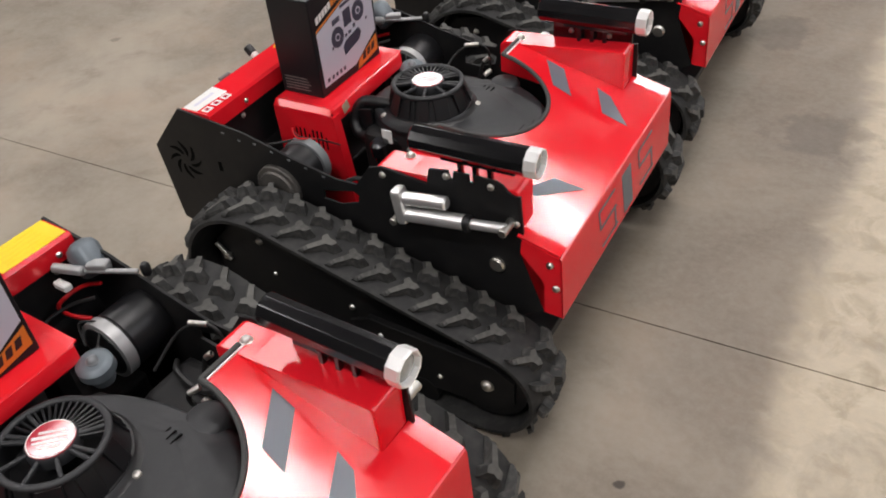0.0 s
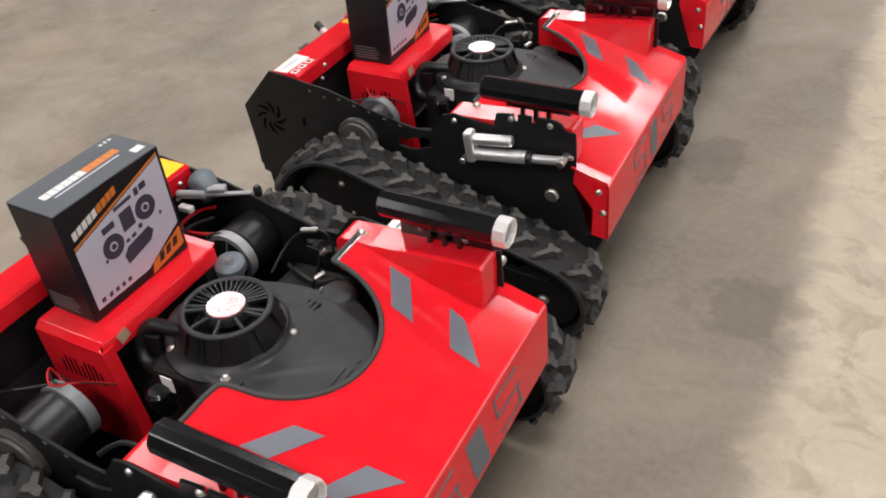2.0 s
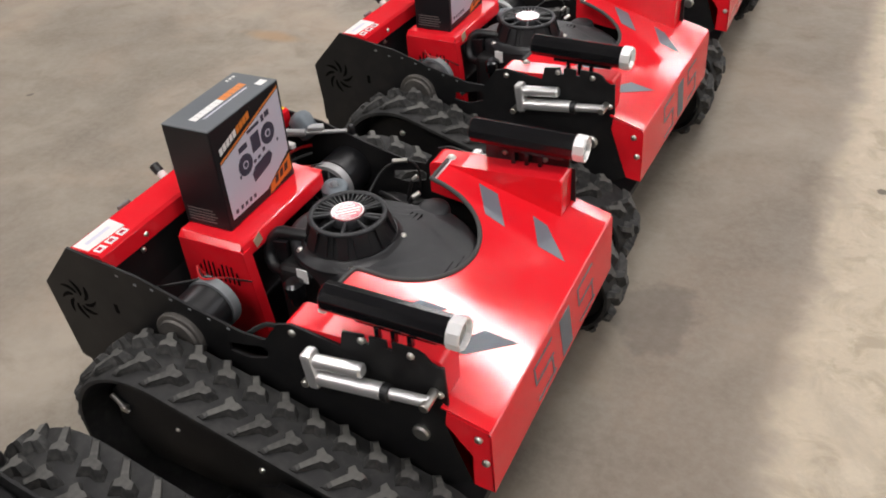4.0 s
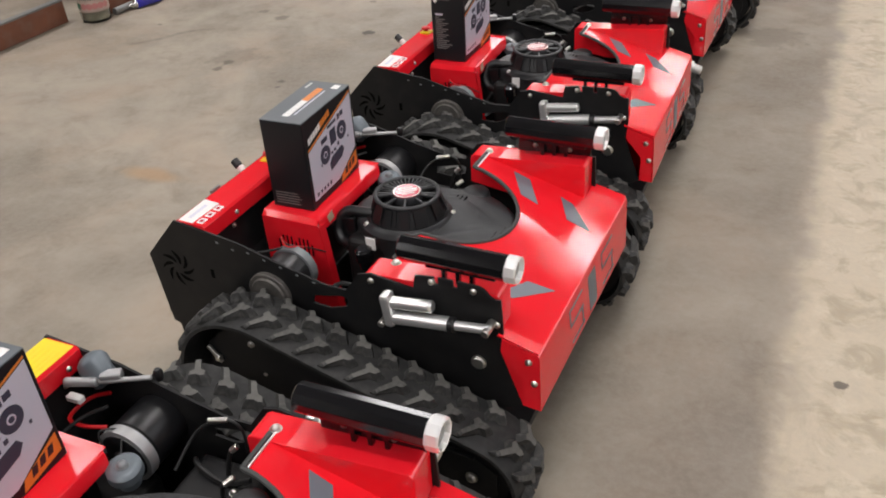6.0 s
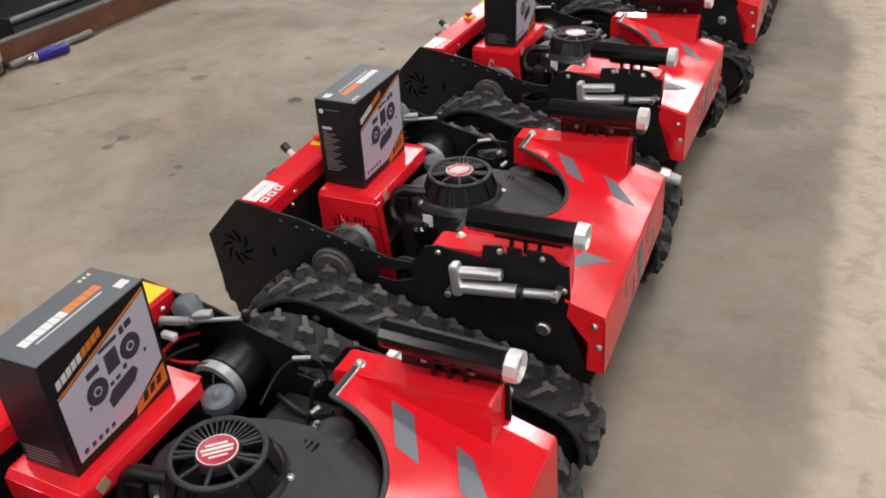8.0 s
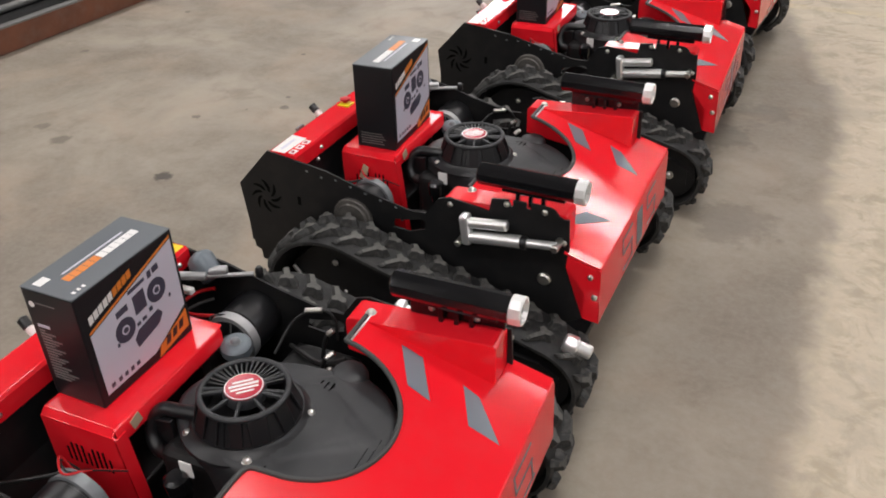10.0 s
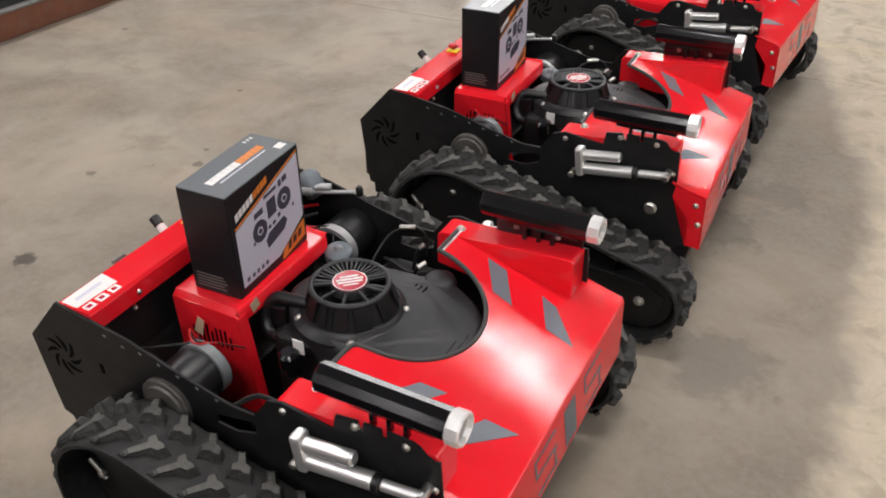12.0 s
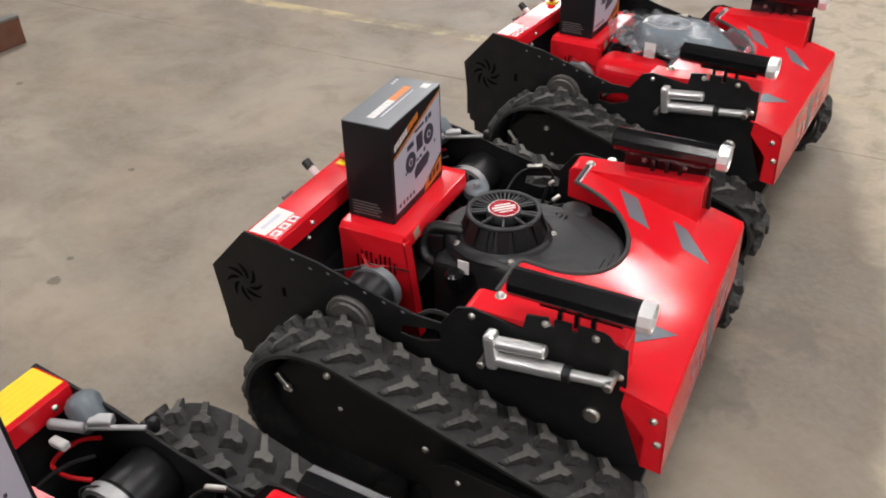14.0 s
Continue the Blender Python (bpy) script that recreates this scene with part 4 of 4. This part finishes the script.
    # linear actuator on each side plate
    for s in (-1, 1):
        y = s * 0.392
        act = part("actuator_tube", rod((0.158, y, 0.481), (0.300, y, 0.499), 0.0172, 20, 0.002), ALU, g, "silver linear actuator", smooth=True)
        part("actuator_motor", rod((0.155, y, 0.523), (0.262, y, 0.537), 0.0150, 20, 0.004), ALU, act, smooth=True)
        part("gear_head", block(0.134, 0.160, y - 0.018, y + 0.018, 0.458, 0.545, 0.008, 2, m=Matrix.Translation((0.14, 0, 0.5)) @ Matrix.Rotation(-0.12, 4, "Y") @ Matrix.Translation((-0.14, 0, -0.5))), ALU, act)
        part("collar", rod((0.300, y, 0.4975), (0.316, y, 0.4995), 0.0185, 20, 0.002), GUARD, act, smooth=True)
        part("piston_rod", rod((0.314, y, 0.4993), (0.398, y, 0.510), 0.0115, 16, 0.003), ALU, act, smooth=True)
        part("clevis_pin", rod((0.394, s * 0.362, 0.509), (0.394, s * 0.412, 0.509), 0.010, 14, 0.002), ZINC, act, smooth=True)
        part("mount_pin", rod((0.122, s * 0.362, 0.452), (0.122, s * 0.40, 0.452), 0.009, 14, 0.002), ZINC, act, smooth=True)
        # drive motor inside, gearbox outside
        zm = 0.446 if s > 0 else 0.437
        mot = part("drive_motor", lathe((-0.219, s * 0.356, zm), (-0.219, s * 0.235, zm), [(0, 0.060), (0.05, 0.062), (0.72, 0.062), (0.74, 0.058), (0.95, 0.058)], 28), GUARD, g, "black electric drive motor", smooth=True)
        part("motor_ring", lathe((-0.219, s * 0.262, zm), (-0.219, s * 0.236, zm), [(0, 0.0618), (0.05, 0.0645), (0.95, 0.0645), (1, 0.057)], 28), RINGZINC if s > 0 else BAND, mot, "pale grey motor ring", smooth=True)
        part("motor_cap", lathe((-0.219, s * 0.240, zm), (-0.219, s * 0.222, zm), [(0, 0.056), (0.3, 0.054), (0.45, 0.045), (0.5, 0.02), (1, 0.018)], 28), GUARD, mot, "dark motor end cap", smooth=True)
        part("gearbox", lathe((-0.215, s * 0.362, 0.436), (-0.215, s * 0.381, 0.436), [(0, 0.062), (0.55, 0.062), (0.7, 0.059), (0.72, 0.050), (1, 0.047)], 32), GEARCAST, g, "grey cast gearbox", smooth=True)
        for k in range(2 if s < 0 else 1):
            part("motor_wire", tube([(-0.24, s * (0.215 + 0.01 * k), 0.47), (-0.26, s * 0.23, 0.505 + 0.008 * k), (-0.225, s * (0.25 + 0.01 * k), 0.506 + 0.004 * k), (-0.20, s * 0.22, 0.49), (-0.17, s * 0.17, 0.45)], 0.0022, 6), REDWIRE if k else BLACKWIRE, mot, smooth=True)
        if s > 0:
            part("spare_wire", tube([(-0.30, 0.30, 0.50), (-0.34, 0.26, 0.49), (-0.36, 0.20, 0.47), (-0.33, 0.12, 0.44)], 0.004, 6), BLACKWIRE, g, smooth=True)
        else:
            part("spare_wire", tube([(-0.385, -0.325, 0.490), (-0.345, -0.300, 0.478), (-0.295, -0.280, 0.488), (-0.245, -0.250, 0.494)], 0.0035, 8), BLACKWIRE, g, smooth=True)
            part("wire_plug", block(-0.392, -0.366, -0.330, -0.312, 0.486, 0.502, 0.003, 1), WHITE, g, "white plastic wire plug")
        if s > 0:
            part("plug", block(-0.375, -0.337, 0.268, 0.286, 0.518, 0.534, 0.003, 1), WHITE, g, "white plastic plug")
        part("wire_tie", tube([(-0.10, s * 0.30, 0.42), (-0.06, s * 0.27, 0.44), (0.0, s * 0.26, 0.43), (0.06, s * 0.27, 0.45)], 0.006, 6), BLACKWIRE, g, smooth=True)
        part("controller_box", block(-0.10, 0.07, s * 0.22, s * 0.33, 0.22, 0.29 if s < 0 else 0.41, 0.008, 2), GUARD, g)
        build_track(g, s)
    # lift strut at the far front, muffler, carburettor bowl, hose fittings
    strut = part("lift_motor", lathe((-0.318, 0.336, 0.530), (-0.372, 0.346, 0.582), [(0, 0.022), (0.08, 0.030), (0.70, 0.034), (0.86, 0.029), (0.96, 0.018), (1, 0.006)], 20), BOWL, g, "grey lift actuator motor", smooth=True)
    part("lift_rod", rod((-0.318, 0.312, 0.552), (-0.222, 0.362, 0.551), 0.0055, 12, 0.001), RINGZINC, strut, smooth=True)
    part("lift_fork", rod((-0.386, 0.288, 0.552), (-0.318, 0.310, 0.553), 0.0105, 12, 0.003), RINGZINC, strut, smooth=True)
    part("lift_clamp", block(-0.022, 0.022, -0.013, 0.013, -0.011, 0.011, 0.004, 2, m=pose(-0.300, 0.332, 0.556, 0, 0, 28)), RINGZINC, strut, "dull zinc clamp")
    part("lift_joint", lathe((-0.217, 0.376, 0.535), (-0.217, 0.376, 0.563), [(0, 0.008), (0.2, 0.010), (0.8, 0.010), (1, 0.006)], 16), GUARD, strut, smooth=True)
    part("lift_cable", tube([(-0.325, 0.335, 0.500), (-0.362, 0.320, 0.490), (-0.381, 0.290, 0.480), (-0.372, 0.258, 0.478), (-0.325, 0.252, 0.480), (-0.281, 0.268, 0.478)], 0.0045, 8), REDWIRE, strut, smooth=True)
    part("float_bowl", lathe((-0.160, 0.185, 0.450), (-0.155, 0.177, 0.507), [(0, 0.022), (0.5, 0.026), (0.55, 0.035), (0.86, 0.034), (0.95, 0.029), (1, 0.020)], 24), BOWL, g, smooth=True)
    bolt(g, (-0.155, 0.177, 0.508), (0, 0, 1), 0.011, mat=BAND)
    part("muffler", block(-0.10, 0.08, 0.19, 0.33, 0.30, 0.425, 0.03, 4), BLACK, g, "black muffler")
    part("hose", tube([(-0.12, 0.26, 0.42), (-0.10, 0.32, 0.475), (-0.055, 0.3415, 0.504), (-0.025, 0.349, 0.504), (-0.005, 0.350, 0.480), (-0.002, 0.345, 0.43)], 0.0035, 8), BLACKWIRE, g, smooth=True)
    for p0, p1 in (((-0.075, 0.335, 0.502), (-0.035, 0.348, 0.506)), ((0.045, 0.215, 0.49), (0.06, 0.232, 0.50)), ((0.005, 0.295, 0.485), (0.018, 0.302, 0.497))):
        part("hose_clamp", rod(p0, p1, 0.0065, 12, 0.002), ZINC, g, smooth=True)
    part("short_hose", tube([(0.060, 0.232, 0.500), (0.045, 0.216, 0.489), (0.030, 0.222, 0.455), (0.01, 0.24, 0.415)], 0.005, 8), BLACKWIRE, g, smooth=True)
    part("short_hose", tube([(0.018, 0.302, 0.497), (0.005, 0.295, 0.485), (-0.005, 0.290, 0.45), (-0.01, 0.285, 0.415)], 0.005, 8), BLACKWIRE, g, smooth=True)
    for x, y in ((-0.02, 0.20), (0.03, 0.25), (0.07, 0.20)):
        bolt(g, (x, y, 0.427), (0, 0, 1), 0.008)
    return g


# middle of each mower on the floor, and its turn
MOWERS = [(0.038, 2.176, -4.37), (0.027, 3.385, -0.07), (0.001, 4.584, 0.76), (-0.041, 5.768, -1.07), (-0.050, 6.894, 1.19),
          (-0.070, 8.092, -0.93), (0.002, 9.357, 0.72), (0.032, 10.671, -4.46)]
first = build_mower()
first.matrix_basis = pose(MOWERS[0][0], MOWERS[0][1], 0, 0, 0, MOWERS[0][2])
mowers = [first] + [copy_thing(first, pose(x, y, 0, 0, 0, a)) for x, y, a in MOWERS[1:]]


# ---- boxes on the mowers ----
def build_box(listed):
    """A printed carton: 0.125 m deep, 0.26 m wide, 0.257 m high; its pale picture side faces +x."""
    g = thing("carton", "glossy black printed carton with a pale picture side", "box", "cartons on the mowers")
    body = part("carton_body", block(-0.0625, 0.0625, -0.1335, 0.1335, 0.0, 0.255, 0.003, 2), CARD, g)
    lid = part("carton_lid", block(-0.0625, 0.0625, -0.1335, 0.1335, 0.2548, 0.2572, 0.001, 1), CARDSHEEN, g, "carton lid with a grey-blue sky sheen in its colour")
    part("lid_flap", block(0.0615, 0.0637, -0.02, 0.02, 0.245, 0.2565, 0.0006, 1), CARD, lid)
    sg = -1 if listed else 1
    for k in range(11):
        ya = -0.100 + 0.0172 * k
        part("lid_letter_bar", block(min(sg * -0.013, sg * 0.007), max(sg * -0.013, sg * 0.007), min(sg * ya, sg * (ya + 0.0158)), max(sg * ya, sg * (ya + 0.0158)), 0.2571, 0.2576, 0), WHITE if k < 6 else ORANGE, lid)
    part("lid_line", block(min(sg * 0.015, sg * 0.019), max(sg * 0.015, sg * 0.019), min(sg * -0.085, sg * 0.075), max(sg * -0.085, sg * 0.075), 0.2571, 0.2576, 0), PANEL, lid)
    for k in range(3):
        ya = sg * (0.088 + 0.012 * k)
        part("lid_mark", block(sg * -0.047 - 0.004, sg * -0.047 + 0.004, ya - 0.003, ya + 0.003, 0.2571, 0.2576, 0), WHITE, lid)
    part("lid_mark", block(sg * 0.034 - 0.010, sg * 0.034 + 0.010, sg * 0.108 - 0.013, sg * 0.108 + 0.013, 0.2571, 0.2576, 0), WHITE, lid)
    x0, x1 = 0.0624, 0.0630

    def face(name, pts, mat, d=0.0):
        return part(name, plate(pts, x0 + d, x1 + d, plane="yz"), mat, body)

    face("picture_panel", [(-0.118, 0.022), (0.02, 0.022), (0.125, 0.075), (0.125, 0.238), (-0.118, 0.165)], PANEL)
    face("orange_line", [(-0.118, 0.168), (0.125, 0.241), (0.125, 0.246), (-0.118, 0.173)], ORANGE)
    face("orange_corner", [(0.028, 0.004), (0.125, 0.020), (0.125, 0.064), (0.036, 0.028)], ORANGE)
    for k in range(3):
        face("type_bar", [(0.052 + 0.021 * k, 0.018 + 0.005 * k), (0.066 + 0.021 * k, 0.020 + 0.005 * k), (0.071 + 0.021 * k, 0.040 + 0.005 * k), (0.057 + 0.021 * k, 0.037 + 0.005 * k)], INK, 0.0004)
    for k in range(9):
        ya, dy = -0.112 + 0.0135 * k, 0.011 if k < 5 else 0.0115
        face("name_bar", [(ya, 0.186 + 0.30 * (ya + 0.112)), (ya + dy, 0.186 + 0.30 * (ya + dy + 0.112)), (ya + dy, 0.203 + 0.30 * (ya + dy + 0.112)), (ya, 0.203 + 0.30 * (ya + 0.112))], WHITE if k < 5 else ORANGE)

    def disc(cy, cz, r, mat, d):
        face("printed_wheel", [(cy + r * math.cos(a), cz + r * math.sin(a)) for a in [2 * math.pi * j / 24 for j in range(24)]], mat, d)

    for cy, cz in ((-0.038, 0.124), (0.060, 0.155)):
        disc(cy, cz, 0.0265, GREYINK, 0.0004)
        disc(cy, cz, 0.010, PANEL, 0.0008)
        disc(cy, cz, 0.0065, GREYINK, 0.0012)
    for ya, yb, za, zb in ((-0.005, 0.028, 0.135, 0.178), (-0.052, -0.02, 0.158, 0.172), (0.045, 0.056, 0.190, 0.206), (0.060, 0.078, 0.194, 0.208), (-0.012, 0.036, 0.188, 0.196), (0.088, 0.094, 0.118, 0.126), (-0.008, 0.002, 0.110, 0.118), (0.030, 0.040, 0.120, 0.130), (-0.066, -0.060, 0.100, 0.108), (0.008, 0.02, 0.112, 0.120), (-0.085, -0.076, 0.030, 0.040), (-0.068, -0.059, 0.030, 0.040), (-0.051, -0.042, 0.030, 0.040), (-0.034, -0.025, 0.030, 0.040), (-0.105, -0.095, 0.030, 0.040)):
        face("printed_part", [(ya, za), (yb, za + 0.1 * (yb - ya)), (yb, zb + 0.1 * (yb - ya)), (ya, zb)], GREYINK, 0.0004)
    face("printed_part", [(-0.018, 0.066), (0.048, 0.080), (0.062, 0.098), (0.052, 0.113), (-0.008, 0.102), (-0.022, 0.088)], GREYINK, 0.0004)
    # small print on the narrow side
    if listed:
        part("print_mark", lathe((-0.045, -0.1334, 0.222), (-0.045, -0.1342, 0.222), [(0, 0.007), (1, 0.0065)], 14), WHITE, body)
        part("print_line", block(-0.034, 0.012, -0.1341, -0.1334, 0.226, 0.2285, 0), PALEINK, body)
        part("print_head", block(-0.047, -0.018, -0.1341, -0.1334, 0.170, 0.177, 0), PANEL, body)
        for k in range(17):
            w = 0.014 + 0.034 * ((k * 7) % 11) / 11 + 0.0012 * k
            z = 0.161 - 0.0072 * k
            part("print_line", block(-0.047, -0.047 + w, -0.1341, -0.1334, z, z + 0.0038, 0), PALEINK, body)
    for k in range(0 if listed else 5):
        part("print_line", block(-0.05, 0.02 + 0.005 * (k % 3), -0.1341, -0.1334, 0.045 - 0.008 * k, 0.0475 - 0.008 * k, 0), PALEINK, body)
    return g


plain, listed = build_box(False), build_box(True)
# mower, carton kind, shift along x and y, turn
CARTONS = [(0, 0, 0.0, 0.0, 0.0), (1, 0, -0.006, 0.014, -0.8), (2, 0, -0.012, 0.006, 1.3), (3, 0, 0.005, 0.003, 2.5), (4, 1, -0.008, 0.011, -0.9),
           (5, 0, 0.024, 0.000, 3.2), (6, 0, -0.003, 0.004, 1.2), (7, 0, 0.0, 0.0, 2.0)]
used = set()
for k, kind, dx, dy, turn in CARTONS:
    x, y, a = MOWERS[k]
    m = pose(x, y, 0, 0, 0, a) @ pose(-0.294 + dx, 0.004 + dy, 0.5387, 0, 0, turn)
    src = listed if kind else plain
    if kind not in used:
        used.add(kind)
        src.matrix_basis = m
    else:
        copy_thing(src, m)


# ---- things by the far wall side ----
def channel_beam(name, x, y0, y1, h, label):
    g = thing(name, label, "beam")
    part("web", block(x - 0.010, x, y0, y1, 0.004, h, 0.002), RUST, g)
    part("top_flange", block(x - 0.05, x + 0.004, y0, y1, h - 0.008, h + 0.004, 0.002), CAST, g)
    part("bottom_flange", block(x - 0.09, x - 0.01, y0, y1, 0.0, 0.012, 0.002), RUST, g)
    return g


b1 = channel_beam("steel_beam", 0.0, 0.0, 2.395, 0.15, "rusty brown painted steel channel beam on the floor")
b1.matrix_basis = pose(-3.483, 8.225, 0, 0, 0, -2.9)
channel_beam("steel_beam", -3.66, 5.2, 8.02, 0.15, "rusty brown painted steel channel beam on the floor")
crate = thing("steel_tray", "dark oily steel tray behind the beam", "tray")
part("tray_floor", block(-4.55, -3.60, 8.45, 10.45, 0.02, 0.05, 0.004), BLACK, crate)
for xa, xb, ya, yb in ((-4.57, -4.55, 8.43, 10.47), (-4.55, -3.60, 8.43, 8.45), (-4.55, -3.60, 10.45, 10.47)):
    part("tray_wall", block(xa, xb, ya, yb, 0.0, 0.22, 0.003), BLACK, crate)
pipe = thing("steel_pipe", "grey steel pipe lying in the tray", "pipe")
part("pipe_wall", tube([(-3.98, 8.6, 0.075), (-3.95, 9.4, 0.075), (-3.92, 10.2, 0.075)], 0.024, 12), CAST, pipe, smooth=True)
drum = thing("green_canister", "small green enamelled canister standing in the tray", "canister")
part("canister_body", lathe((-4.0, 10.2, 0.05), (-4.0, 10.2, 0.30), [(0, 0.10), (0.03, 0.11), (0.9, 0.11), (0.97, 0.09), (1, 0.04)], 24), GREEN, drum, smooth=True)
jar = thing("glass_jar", "squat glass jar with a printed label on the floor", "jar")
JX, JY = -3.503, 8.118
part("jar_wall", lathe((JX, JY, 0.0), (JX, JY, 0.205), [(0, 0.080), (0.03, 0.092), (0.30, 0.095), (0.72, 0.095), (0.86, 0.088), (0.97, 0.080), (1, 0.080), (1, 0.075), (0.86, 0.083), (0.7, 0.090), (0.06, 0.088), (0.05, 0.02)], 32), GLASS, jar, smooth=True)
part("jar_contents", lathe((JX, JY, 0.012), (JX, JY, 0.14), [(0, 0.08), (0.05, 0.086), (0.9, 0.087), (1, 0.08)], 28), material("cloudy_oil", (0.33, 0.27, 0.21), 0.3, vary=0.2, scale=20), jar, smooth=True)
label = part("jar_label", lathe((JX, JY, 0.075), (JX, JY, 0.150), [(0, 0.0952), (0, 0.0962), (1, 0.0962), (1, 0.0952)], 32), material("stained_paper", (0.40, 0.31, 0.26), 0.5, vary=0.3, scale=30), jar, "pale label with red and green print", smooth=True)
fruit = material("faded_red_print", (0.42, 0.17, 0.16), 0.45)
for k in range(7):
    a = radians(-128 + 22 * k)
    c = Vector((JX + 0.0958 * math.cos(a), JY + 0.0958 * math.sin(a), 0.112))
    out3 = Vector((math.cos(a), math.sin(a), 0))
    part("print_blot", lathe(c - out3 * 0.002, c + out3 * 0.0012, [(0, 0.0205), (0.8, 0.0205), (1, 0.016)], 16), GREEN if k < 2 else fruit, label)
part("jar_lid", lathe((JX, JY, 0.195), (JX, JY, 0.212), [(0, 0.082), (0.8, 0.082), (1, 0.074)], 32), material("dusty_tan_lid", (0.34, 0.29, 0.22), 0.5, vary=0.2), jar, "dusty tan lid", smooth=True)
rod_thing = thing("steel_rod", "grey steel rod lying against the channel beam", "rod")
part("rod_wall", rod((-3.440, 8.22, 0.025), (-3.413, 8.845, 0.025), 0.0235, 18, 0.004), CAST, rod_thing, smooth=True)
can = thing("spray_can", "blue metal canister with a silver cone lying down", "canister")
part("can_body", lathe((-3.385, 8.365, 0.034), (-3.335, 8.565, 0.034), [(0, 0.024), (0.04, 0.033), (0.96, 0.033), (1, 0.028)], 22), BLUE, can, smooth=True)
part("can_cone", lathe((-3.397, 8.318, 0.034), (-3.384, 8.370, 0.034), [(0, 0.006), (0.2, 0.012), (0.6, 0.016), (0.75, 0.026), (1, 0.028)], 20), CHROME, can, "silver cone", smooth=True)

# clear film and a red starter cover on the mower near the end of the row
x, y, a = MOWERS[7]
m7 = pose(x, y, 0, 0, 0, a)
part("starter_cover", block(-0.165, 0.075, -0.255, -0.12, 0.36, 0.528, 0.045, 5), RED, mowers[7], "red moulded starter cover")
part("wire_tag", plate([(-0.298, 0.462), (-0.276, 0.456), (-0.264, 0.500), (-0.280, 0.508)], -0.186, -0.1845), TANPAPER, mowers[5], "tan paper tag on the wires")
part("paper_tag", block(-0.012, 0.026, -0.244, -0.241, 0.516, 0.566, 0.0008, 1, m=pose(0, 0, 0, -6, 0, 0)), WHITE, mowers[7], "white paper tag")


def cover_shape(a, share):
    """A drop-shaped engine cover: turn a round the fan, share of the way to its edge."""
    reach = 0.118 + 0.165 * max(0.0, math.cos(a)) ** 3
    u, v = share * reach * math.cos(a), share * reach * math.sin(a)
    z = 0.598 - 0.055 * max(0.0, min(1.0, (u - 0.08) / 0.18)) - 0.062 * share ** 7
    return u, v, z


bm = bmesh.new()
NA, NS = 56, 14
rings = [[bm.verts.new(cover_shape(2 * math.pi * k / NA, (j + 0.4) / (NS - 0.6))) for k in range(NA)] for j in range(NS)]
for p, q in zip(rings, rings[1:]):
    for k in range(NA):
        bm.faces.new((p[k], p[(k + 1) % NA], q[(k + 1) % NA], q[k]))
bm.faces.new(rings[0])
cover = part("engine_cover", bm, SILVERBLUE, mowers[7], "blue-grey moulded engine cover with an oval badge", smooth=True)
pts = [(0.078 * math.cos(a), 0.062 * math.sin(a), 0.598) for a in [2 * math.pi * k / 24 for k in range(25)]]
part("badge_rim", tube(pts, 0.004, 8), WHITE, cover, smooth=True)
for k in range(3):
    part("badge_bar", block(-0.045 + 0.03 * k, -0.022 + 0.03 * k, -0.014, 0.014, 0.5975, 0.5995, 0, m=pose(0, 0, 0, 0, 0, 12)), INK, cover)
# film: it follows the cover, then falls in crumples round it
bm = bmesh.new()
NA, NS = 96, 34
rings = []
for j in range(NS):
    share = (j + 0.4) / (NS - 0.6) * 1.55
    ring = []
    for k in range(NA):
        a = 2 * math.pi * k / NA
        u, v, z = cover_shape(a, min(share, 1.0))
        grow = share if share < 1.0 else 1.0
        if share > 1.0:
            extra = (share - 1.0) * (0.16 if math.cos(a) < 0.55 else 0.05)
            u, v = u + extra * math.cos(a), v + extra * math.sin(a)
            z = 0.540 if (u < 0.08 and v < -0.12) else (0.552 if u < -0.17 else 0.534)
        fold = abs(noise.noise(Vector((u * 21 + 3, v * 17, 0.3)))) + 0.6 * abs(noise.noise(Vector((u * 52, v * 44, 2.3))))
        amount = 0.006 + 0.040 * max(0.0, min(1.0, (share - 0.85) / 0.3))
        slip = 0.012 * max(0.0, share - 0.95)
        ring.append(bm.verts.new((u + slip * noise.noise(Vector((v * 60, 0.5, 7))), v + slip * 2 * noise.noise(Vector((u * 55, 3.5, 1))), z + 0.004 + amount * fold)))
    rings.append(ring)
for p, q in zip(rings, rings[1:]):
    for k in range(NA):
        bm.faces.new((p[k], p[(k + 1) % NA], q[(k + 1) % NA], q[k]))
bm.faces.new(rings[0])
film = tagged(part("plastic_film", bm, FILM, smooth=True), "crumpled clear plastic film draped over the mower engine", "film")
film.matrix_basis = m7

# loose cap on a track
x, y, a = MOWERS[5]
cap = thing("loose_cap", "short silver metal cap lying on a rubber track", "cap")
cap.matrix_basis = pose(x, y, 0, 0, 0, a)
part("cap_body", lathe((0.455, -0.475, 0.285), (0.525, -0.465, 0.262), [(0, 0.022), (0.1, 0.026), (0.45, 0.026), (0.5, 0.019), (0.95, 0.019), (1, 0.015)], 16), ALU, cap, smooth=True)
